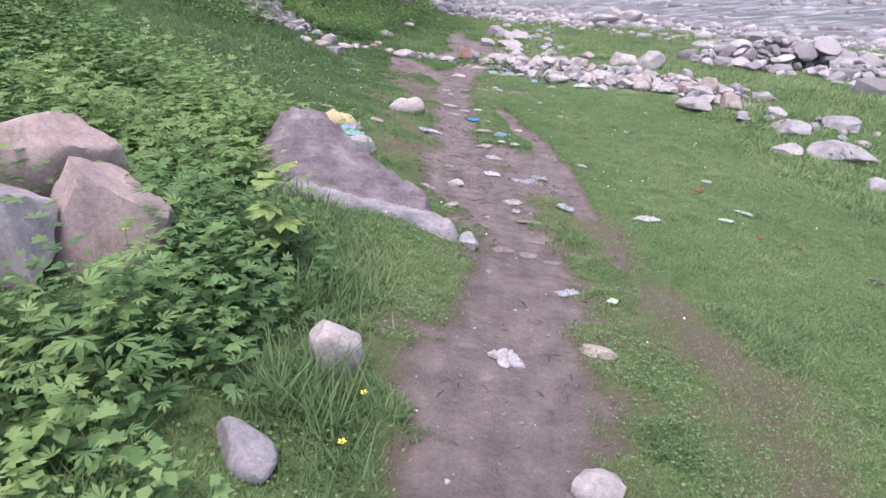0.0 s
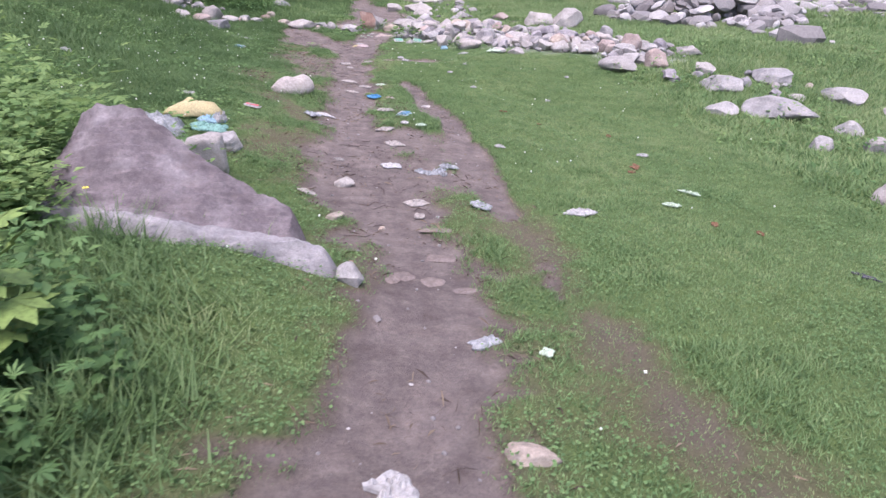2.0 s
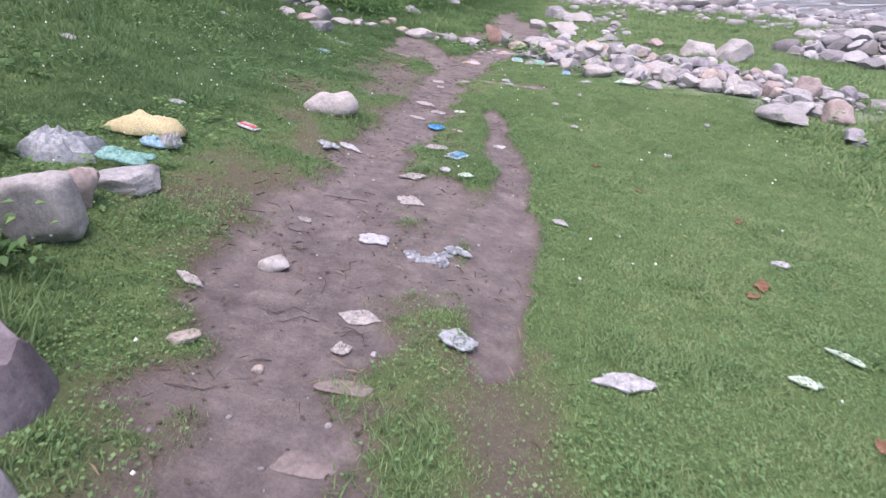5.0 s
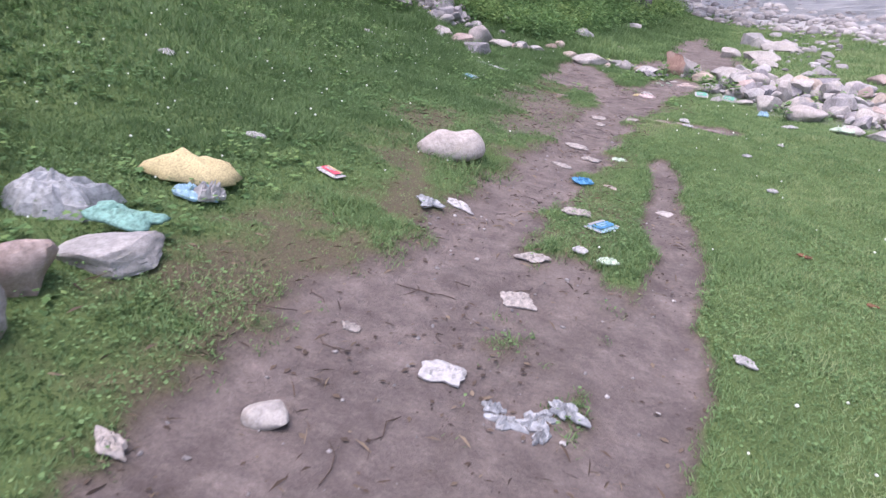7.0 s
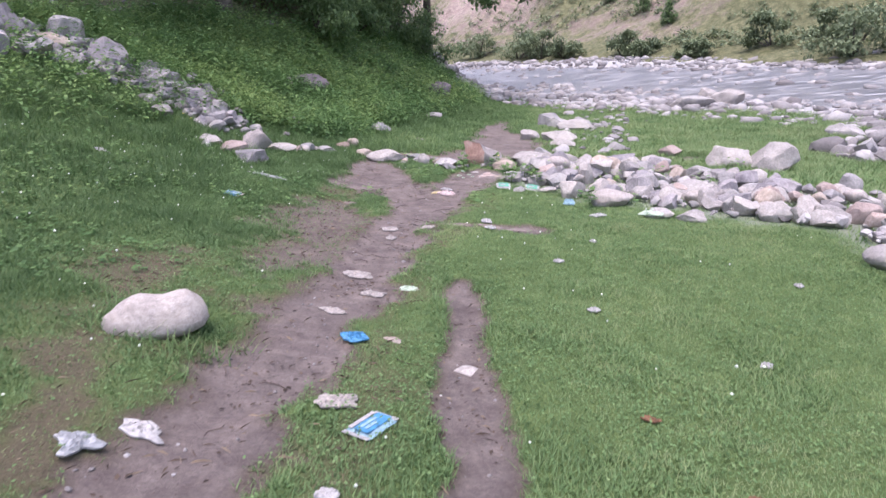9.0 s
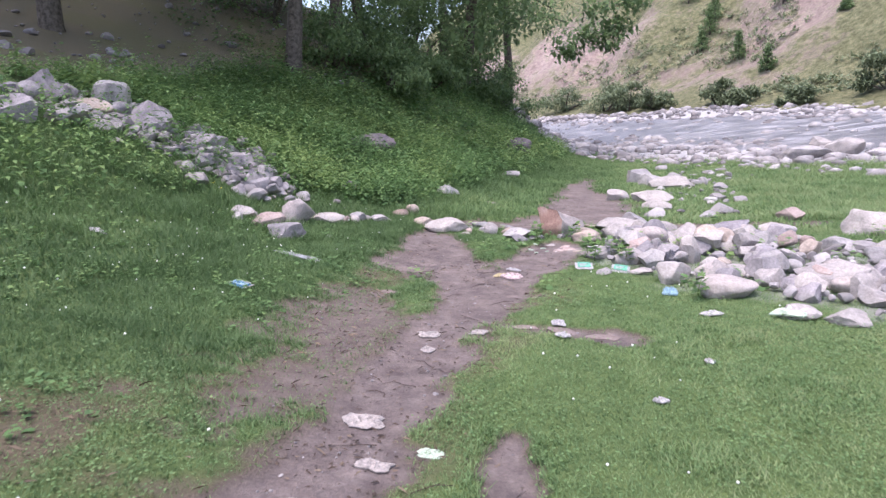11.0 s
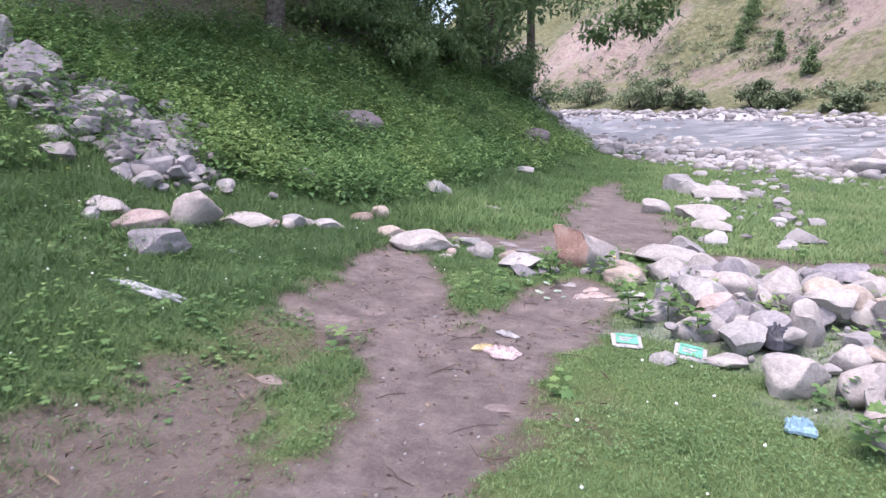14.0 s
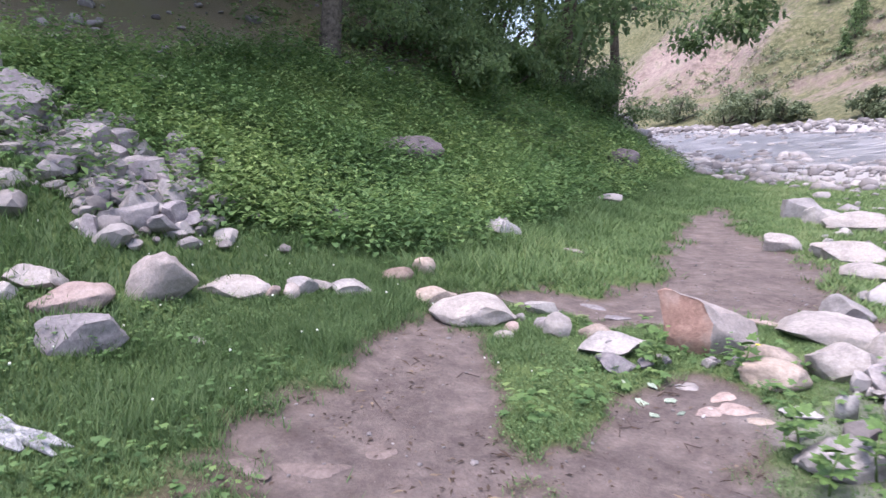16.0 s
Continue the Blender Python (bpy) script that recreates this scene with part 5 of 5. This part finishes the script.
def crumpled(wide, deep, high, seed, jag=0.3, fold=1.0, n=26, rings=7, plump=False):
    """A closed crumpled sheet: uneven outline, creased top, flat underside."""
    r = random.Random(seed)
    off = Vector((r.uniform(0, 40), r.uniform(0, 40), 0))
    bm = bmesh.new()
    edge = [1 + jag * (noise.noise(Vector((math.cos(a) * 1.6, math.sin(a) * 1.6, 0)) + off * 1.3) * 1.3 + 0.4 * noise.noise(Vector((math.cos(a) * 5, math.sin(a) * 5, 0)) + off)) for a in [2 * math.pi * k / n for k in range(n)]]
    spin = r.uniform(0, 1.5)
    edge = [e * 0.9 / max(abs(math.cos(2 * math.pi * k / n + spin)), abs(math.sin(2 * math.pi * k / n + spin))) ** 0.8 for k, e in enumerate(edge)]

    def height(u, v, f):
        c = abs(noise.noise(Vector((u * 2.6, v * 2.6, 0)) * fold + off)) + 0.5 * abs(noise.noise(Vector((u * 6, v * 6, 3)) * fold + off))
        if plump:
            return high * (1 - f * f) ** 0.7 * (0.75 + 0.5 * c) + 0.004
        return high * (0.25 + 1.15 * c) * (1 - f ** 4 * 0.75)
    tops = [bm.verts.new((0, 0, height(0, 0, 0)))]
    ring = []
    for k in range(1, rings + 1):
        f = k / rings
        row = []
        for j in range(n):
            a = 2 * math.pi * j / n
            u, v = f * edge[j] * math.cos(a), f * edge[j] * math.sin(a)
            row.append(bm.verts.new((u * wide / 2, v * deep / 2, height(u, v, f))))
        ring.append(row)
    for j in range(n):
        bm.faces.new((tops[0], ring[0][j], ring[0][(j + 1) % n]))
    for a, b in zip(ring, ring[1:]):
        for j in range(n):
            bm.faces.new((a[j], b[j], b[(j + 1) % n], a[(j + 1) % n]))
    under = [bm.verts.new((v.co.x * 0.97, v.co.y * 0.97, -0.004)) for v in ring[-1]]
    for j in range(n):
        bm.faces.new((ring[-1][j], under[j], under[(j + 1) % n], ring[-1][(j + 1) % n]))
    bm.faces.new(under[::-1])
    return bm


def drop(ob, x, y, up=0.0, yaw=0.0, tilt=0.0):
    """Lays a thing on the ground, with the ground's slope."""
    dx = (float(relief(x + 0.07, y)) - float(relief(x - 0.07, y))) / 0.14
    dy = (float(relief(x, y + 0.07)) - float(relief(x, y - 0.07))) / 0.14
    q = Vector((0, 0, 1)).rotation_difference(Vector((-dx, -dy, 1)).normalized()).to_matrix().to_4x4()
    ob.matrix_world = pose(x, y, float(relief(x, y)) + up) @ q @ pose(0, 0, 0, tilt, 0, yaw)


def scrap(name, x, y, wide, deep, high, material, label, category, yaw=0, up=None, jag=0.3, fold=1.0):
    count[0] += 1
    ob = part(name, crumpled(wide, deep, high, count[0], jag, fold, plump=high > 0.1), material, None, label, smooth=name in ("sack", "cloth"))
    tagged(ob, category=category)
    if up is None:
        up = 0.008 if float(bare(np.array(x), np.array(y))) > 0.5 else 0.016
    drop(ob, x, y, up, yaw)
    return ob


def blade_patch(x0, y0, x1, y1, up, k=5):
    """A rounded flat panel."""
    bm = bmesh.new()
    c = []
    for cx, cy, a0 in ((x1, y1, 0), (x0, y1, 90), (x0, y0, 180), (x1, y0, 270)):
        for j in range(3):
            a = radians(a0 + 45 * j)
            rr = 0.12 * min(x1 - x0, y1 - y0)
            c.append((cx - math.copysign(rr, cx - (x0 + x1) / 2) + rr * math.cos(a), cy - math.copysign(rr, cy - (y0 + y1) / 2) + rr * math.sin(a)))
    lo, hi = [bm.verts.new((*p, up)) for p in c], [bm.verts.new((*p, up + 0.0015)) for p in c]
    bm.faces.new(hi), bm.faces.new(lo[::-1])
    for j in range(len(c)):
        bm.faces.new((lo[j], lo[(j + 1) % len(c)], hi[(j + 1) % len(c)], hi[j]))
    return bm


def packet(x, y, wide, deep, yaw, body, print_a, print_b, label, up=0.02, tilt=0.0):
    """A flat empty packet with crimped ends and printed panels."""
    root = new("packet")
    drop(root, x, y, up, yaw, tilt)
    tagged(root, label, "packet")
    bm = bmesh.new()
    nx, ny = 14, 10
    grid = []
    for j in range(ny + 1):
        for i in range(nx + 1):
            u, v = i / nx * 2 - 1, j / ny * 2 - 1
            z = 0.014 * (1 - u ** 4) * (1 - v ** 6) + 0.004 * noise.noise(Vector((u * 3 + x, v * 3 + y, 1)))
            grid.append(bm.verts.new((u * wide / 2 * (1 - 0.03 * v * v), v * deep / 2, z)))
    low = [bm.verts.new((v.co.x, v.co.y, -0.003)) for v in grid]
    for j in range(ny):
        for i in range(nx):
            a = j * (nx + 1) + i
            bm.faces.new((grid[a], grid[a + 1], grid[a + nx + 2], grid[a + nx + 1]))
            bm.faces.new((low[a], low[a + nx + 1], low[a + nx + 2], low[a + 1]))
    part("body", bm, body, root)
    panel = None
    for name, m, box in (("printed_panel", print_a, (-0.42, -0.36, 0.42, 0.2)), ("printed_band", print_b, (-0.42, 0.25, 0.42, 0.4)), ("printed_bar", body, (-0.3, -0.2, 0.05, -0.08)), ("printed_bar", body, (-0.3, -0.02, 0.2, 0.1))):
        lift = 0.0165 if name != "printed_bar" else 0.0195
        made = part(name, blade_patch(box[0] * wide, box[1] * deep, box[2] * wide, box[3] * deep, lift), m, panel if name == "printed_bar" else root, smooth=False)
        panel = made if name == "printed_panel" else panel
    for side in (-1, 1):
        bm = blade_patch(side * wide * 0.5 - 0.012, -deep * 0.48, side * wide * 0.5 + 0.012, deep * 0.48, 0.003)
        part("crimped_end", bm, TISSUE, root, smooth=False)
    return root


scrap("plastic_bag", 0.3, 2.8, 0.17, 0.17, 0.04, TISSUE, "crumpled white plastic bag on the earth path", "plastic bag", -35, jag=0.6, fold=1.4)
for x, y, w, d, yaw, m in ((-0.13, 5.73, 0.13, 0.08, -20, PAPER), (0.49, 6.65, 0.19, 0.15, 15, TISSUE), (0.56, 7.41, 0.17, 0.15, 5, PAPER), (0.5, 7.92, 0.18, 0.1, 10, PAPER), (0.62, 5.77, 0.18, 0.12, 5, PAPER), (0.62, 5.48, 0.07, 0.08, 0, PAPER),
                           (-0.1, 8.4, 0.18, 0.12, -20, TISSUE), (0.54, 8.84, 0.19, 0.14, 10, PAPER), (0.12, 10.9, 0.23, 0.16, 0, PAPER), (0.33, 10.46, 0.18, 0.1, -5, PAPER), (0.17, 10.07, 0.15, 0.11, 0, PAPER), (0.07, 12.37, 0.17, 0.1, 10, PAPER),
                           (0.41, 12.44, 0.15, 0.1, -10, PAPER), (0.13, 12.08, 0.1, 0.1, 40, PAPER), (0.95, 12.7, 0.11, 0.09, 0, TISSUE), (1.01, 12.4, 0.1, 0.1, 20, TISSUE), (-1.36, 8.13, 0.13, 0.1, 30, TISSUE),
                           (-2.68, 8.89, 0.12, 0.1, 0, TISSUE), (2.93, 7.32, 0.12, 0.09, 0, TISSUE), (1.77, 10.36, 0.08, 0.07, 20, TISSUE), (1.59, 11.41, 0.07, 0.05, 0, TISSUE), (3.3, 11.2, 0.07, 0.06, 0, TISSUE), (2.65, 9.82, 0.08, 0.06, 30, TISSUE),
                           (1.55, 7.42, 0.1, 0.06, -20, TISSUE), (0.07, 6.72, 0.08, 0.05, 10, PAPER), (2.05, 13.18, 0.17, 0.12, 10, TISSUE), (1.91, 12.07, 0.06, 0.08, 0, TISSUE), (-3.07, 12.92, 0.16, 0.1, 0, TISSUE), (-1.95, 15.3, 0.12, 0.08, 0, TISSUE),
                           (1.08, 15.86, 0.18, 0.11, -10, TISSUE), (-0.79, 19.75, 0.22, 0.12, 0, PAPER), (-2.2, 20.7, 0.3, 0.2, 0, TISSUE)):
    scrap("paper_scrap", x, y, w, d, 0.022, m, "crumpled off-white scrap of litter lying flat", "litter", yaw)
for x, y, w, yaw in ((0.78, 6.5, 0.12, 10), (0.87, 6.56, 0.16, 40), (0.95, 6.64, 0.14, -20), (0.72, 6.55, 0.07, 0), (0.9, 6.48, 0.08, 70)):
    scrap("torn_plastic", x, y, w, w * 0.6, 0.03, FILM, "shredded pale plastic trodden into the earth", "litter", yaw, 0.005, 0.7, 2.0)
scrap("wrapper", 0.37, 14.36, 0.22, 0.15, 0.05, PINKISH, "crumpled pinkish wrapper trodden into the path", "litter", 10, jag=0.55, fold=1.6)
scrap("wrapper", 0.24, 14.42, 0.12, 0.06, 0.03, YELLOW, "torn yellow wrapper on the path", "litter", 30, jag=0.5, fold=1.6)
scrap("wrapper", 0.33, 14.75, 0.13, 0.06, 0.025, TISSUE, "torn white wrapper lying in the debris", "litter", -20, jag=0.6, fold=1.6)
scrap("plastic_clump", 0.76, 3.75, 0.15, 0.12, 0.03, FILM, "crumpled grey-white plastic at the path edge", "litter", 20)
scrap("plastic_strip", 1.0, 3.6, 0.06, 0.07, 0.01, MINT, "pale green scrap in the turf", "litter", 0)
scrap("plastic_clump", 1.07, 5.67, 0.17, 0.13, 0.03, FILM, "balled grey-white plastic film in the turf", "litter")
scrap("plastic_bag", 1.77, 5.56, 0.25, 0.12, 0.03, TISSUE, "thin white plastic bag spread on the turf", "plastic bag", 10, jag=0.45)
scrap("plastic_strip", 2.86, 6.15, 0.17, 0.05, 0.02, MINT, "pale green strip of plastic in the grass", "litter", -40)
scrap("plastic_strip", 2.58, 5.86, 0.13, 0.08, 0.02, MINT, "pale green strip of plastic in the grass", "litter", -20)
scrap("plastic_film", -0.22, 8.2, 0.15, 0.13, 0.03, FILM, "grey translucent plastic film on the earth", "litter", 30, jag=0.5)
scrap("sack", -1.14, 7.28, 0.5, 0.24, 0.12, YELLOW, "crumpled yellow woven sack lying in the grass", "sack", 15, 0.02, 0.25, 0.8)
scrap("rag", -0.98, 7.12, 0.2, 0.13, 0.06, SKY, "pale blue and white crumpled rag beside the sack", "rag", 20, 0.02, 0.4)
scrap("rag", -0.92, 7.14, 0.13, 0.1, 0.09, TISSUE, "white crumpled cloth beside the yellow sack", "rag", 60, 0.03, 0.4)
scrap("cloth", -0.9, 6.6, 0.34, 0.16, 0.05, TEAL, "dirty green cloth lying over a grey stone", "cloth", 30, 0.1, 0.4)
scrap("crumpled_plastic", -1.3, 6.62, 0.42, 0.3, 0.16, FILM, "crumpled bundle of grey plastic in the weeds", "rubbish", 20, 0.0, 0.4, 1.4)
scrap("plastic_bag", 0.43, 9.58, 0.16, 0.11, 0.03, BLUE, "scrunched bright blue plastic bag on the path", "plastic bag", -15, jag=0.3)
scrap("plastic_strip", 0.86, 8.09, 0.12, 0.09, 0.02, MINT, "pale green strip of plastic in the turf", "litter", 0)
scrap("plastic_strip", 0.7, 8.13, 0.1, 0.07, 0.02, TISSUE, "small white strip of plastic in the turf", "litter", 0)
scrap("plastic_strip", 0.55, 10.63, 0.16, 0.08, 0.02, MINT, "pale green strip of plastic in the turf", "litter", -15)
scrap("plastic_bag", 1.8, 13.8, 0.14, 0.12, 0.06, SKY, "crumpled pale blue plastic bag in the grass", "plastic bag", 0)
scrap("plastic_sheet", -1.75, 14.06, 0.46, 0.14, 0.025, FILM, "grey plastic sheet stretched over the grass", "plastic sheet", 0, 0.015, 0.6)
scrap("black_bag", 1.88, 14.9, 0.26, 0.2, 0.12, BLACK, "crumpled black plastic bag among the stones", "plastic bag", 0, 0.05)
scrap("plastic_bag", 2.6, 13.1, 0.34, 0.16, 0.05, MINT, "pale green and white plastic rubbish by the stones", "litter", 10, 0.04, 0.5)
scrap("crumpled_plastic", -1.57, 19.65, 0.3, 0.2, 0.14, TISSUE, "small crumpled white plastic bundle in the weeds", "rubbish", 0, 0.1, 0.5, 1.5)
for x, y, w in ((0.36, 15.86, 0.07), (0.5, 15.92, 0.06), (0.44, 15.74, 0.05), (0.28, 15.95, 0.06), (0.56, 15.8, 0.04), (0.4, 16.02, 0.05)):
    scrap("shard", x, y, w, w * 0.6, 0.01, MINT, "pale green broken shard beside the path", "litter", x * 400, jag=0.7, fold=2.0)
scrap("black_strip", 3.2, 4.55, 0.13, 0.06, 0.015, BLACK, "dark torn plastic strip in the turf", "litter", -50, jag=0.7)
scrap("paper_cup", 3.34, 4.22, 0.14, 0.12, 0.05, TISSUE, "crushed white cup lying in the turf", "litter", 10)
for x, y, w in ((2.73, 5.47, 0.1), (2.98, 5.3, 0.09), (2.7, 6.93, 0.15), (2.6, 6.75, 0.12), (1.9, 9.0, 0.09), (2.2, 8.5, 0.07), (2.9, 8.2, 0.1)):
    scrap("dry_leaf", x, y, w, w * 0.55, 0.012, STRAW, "withered brown leaf on the turf", "leaf", x * 90)
packet(0.73, 8.66, 0.21, 0.13, 68, SKY, BLUE, TISSUE, "flat blue and white plastic packet on the turf", 0.012)
packet(-0.77, 8.02, 0.14, 0.09, -12, TISSUE, RED, YELLOW, "small red and white snack wrapper in the turf", 0.016)
packet(-1.57, 12.67, 0.17, 0.12, -15, BLUE, SKY, TISSUE, "small blue wrapper lying in the grass", 0.02, 6)
packet(1.04, 14.66, 0.15, 0.12, 10, TISSUE, GREEN, GREEN, "small green and white carton in the grass", 0.025, 18)
packet(1.39, 14.6, 0.15, 0.13, -5, TISSUE, GREEN, GREEN, "small green and white carton beside the stones", 0.025, 18)
packet(2.9, 3.78, 0.12, 0.045, -30, TISSUE, SKY, BLUE, "white tube packet with a blue end in the turf", 0.015)


def milestone(x, y):
    bm = bmesh.new()
    bmesh.ops.create_cube(bm, size=1.0)
    for v in bm.verts:
        v.co = Vector((v.co.x * 0.09, v.co.y * 0.05, v.co.z * 0.13 + 0.05))
    bmesh.ops.bevel(bm, geom=bm.edges[:], offset=0.01, segments=2, affect="EDGES")
    ob = part("plastic_block", bm, TISSUE, None, "white upright plastic block in the grass")
    tagged(ob, category="litter")
    drop(ob, x, y, 0, 10)


milestone(1.27, 15.88)
# flat stones trodden into the path
for x, y, w, d, yaw, kind in ((0.7, 5.23, 0.26, 0.13, 10, "trodden"), (0.68, 4.8, 0.28, 0.15, 0, "trodden"), (0.46, 4.5, 0.2, 0.17, 15, "trodden"), (0.6, 4.45, 0.2, 0.16, 40, "trodden"), (0.38, 4.42, 0.13, 0.1, 70, "trodden"), (0.77, 4.35, 0.24, 0.12, -10, "trodden"),
                              (1.04, 9.46, 0.16, 0.18, 20, "pale"), (0.64, 9.64, 0.15, 0.07, -15, "buff"), (1.0, 12.62, 0.3, 0.14, -10, "trodden"), (1.28, 12.55, 0.3, 0.12, 5, "trodden"), (0.7, 12.66, 0.3, 0.1, 0, "trodden"),
                              (0.8, 15.92, 0.26, 0.14, 0, "pink"), (0.68, 15.86, 0.18, 0.12, 30, "pink"), (0.9, 15.82, 0.2, 0.1, -20, "buff"), (0.74, 16.06, 0.22, 0.14, 50, "pink"), (0.56, 16.15, 0.2, 0.16, 0, "pale"), (-0.6, 13.48, 0.3, 0.13, 10, "trodden"), (0.48, 13.66, 0.22, 0.12, 0, "trodden"),
                              (-0.75, 14.6, 0.42, 0.2, 20, "trodden"), (-0.95, 14.45, 0.24, 0.14, -15, "trodden"), (-0.6, 14.85, 0.2, 0.14, 60, "trodden"), (0.0, 17.5, 0.25, 0.14, 20, "slab"), (-0.2, 17.75, 0.3, 0.12, 0, "slab"), (0.15, 17.85, 0.28, 0.14, 40, "trodden"), (-0.45, 17.5, 0.2, 0.1, -20, "slab"), (0.98, 17.7, 0.5, 0.35, 0, "pink")):
    count[0] += 1
    me = stone_mesh("flat_stone", 0.85 * w, 0.85 * d, 0.018 if kind == "trodden" else 0.03, count[0], kind, 3, 0.65)
    ob = new("flat_stone", me)
    drop(ob, x, y, -0.001, yaw)
    tagged(ob, "flat stone trodden into the earth path", "stone", "flat stones in the path")

TWIG = plain("dark_twig", (0.07, 0.05, 0.04), 0.9, 0.3, 60)
for j in range(64):
    f = rng.random()
    p = along(MAIN[8:], f) if j % 3 else along(FORK + RIGHT_FORK[::-1], f)
    x, y = p[0] + rng.normal(0, 0.26), p[1] + rng.normal(0, 0.3)
    size = rng.uniform(0.03, 0.12)
    bm = bmesh.new()
    tube(bm, [(-size, 0, 0), (-size * 0.3, rng.normal(0, 0.02), 0.008), (size * 0.4, rng.normal(0, 0.02), 0.004), (size, rng.normal(0, 0.03), 0.0)], [0.0018, 0.0024, 0.002, 0.001], 5)
    ob = part("twig", bm, TWIG, None, "thin dark dry twig on the earth")
    tagged(ob, category="twig", group="twigs on the path")
    drop(ob, x, y, 0.003, rng.uniform(0, 360))

# dead leaves and chaff trodden into the earth
r = np.random.default_rng(9)
x, y = r.uniform(-1.0, 1.6, 16000), r.uniform(4.5, 20.0, 16000)
f = bare(x, y)
keep = (f > 0.45) & (r.random(16000) < 0.12 + 0.5 * ease(0.5, 0.75, vnoise(x, y, 0.5, 99)))
keep |= (np.hypot((x - 0.3) / 0.28, (y - 14.5) / 0.5) < 1) & (r.random(16000) < 0.7)
x, y = x[keep], y[keep]
k = len(x)
CHAFF = leaf_material("dead_leaf", (0.04, 0.03, 0.024), (0.09, 0.065, 0.05), (0.26, 0.2, 0.14), 0.9, 0.1)
tagged(gather("leaf_litter", [strewn([(0, 0, 0), (0.25, 0.5, 0.1), (0, 1, 0.05), (-0.25, 0.5, 0.1)], [(0, 1, 2, 3)], np.stack([x, y, relief(x, y) + 0.005], 1), r.uniform(0, 6.3, k), r.normal(0, 0.15, k), r.uniform(0.008, 0.04, k), np.clip(r.normal(0.4, 0.25, k), 0, 1))], CHAFF),
       "dead leaves and chaff trodden into the path", "leaf litter", kind="stuff")

# trodden dry straw along the worn edges
x, y = r.uniform(-1.3, 1.8, 60000), r.uniform(1.0, 17.5, 60000)
f, g = bare(x, y), worn(x, y)
keep = (r.random(60000) < 0.16 * np.clip(g, 0, 1) * ease(1.0, 0.5, f) * (1 - 0.92 * ease(0.95, 1.1, x) * ease(6.0, 5.0, y))) | (r.random(60000) < 0.1 * (f > 0.5) * ease(0.5, 0.7, vnoise(x, y, 0.4, 98)))
x, y = x[keep], y[keep]
k = len(x)
tagged(gather("dry_straw", [strewn([(-0.02, 0, 0), (0.02, 0, 0), (0.07, 0.5, 0.12), (0.02, 1, 0.02)], [(0, 1, 2, 3)], np.stack([x, y, relief(x, y) + 0.006], 1), r.uniform(0, 6.3, k), r.normal(0.1, 0.2, k), r.uniform(0.025, 0.08, k), np.clip(r.normal(0.6, 0.25, k), 0, 1))], CHAFF),
       "dry straw and dead grass along the worn path edges", "straw", kind="stuff")
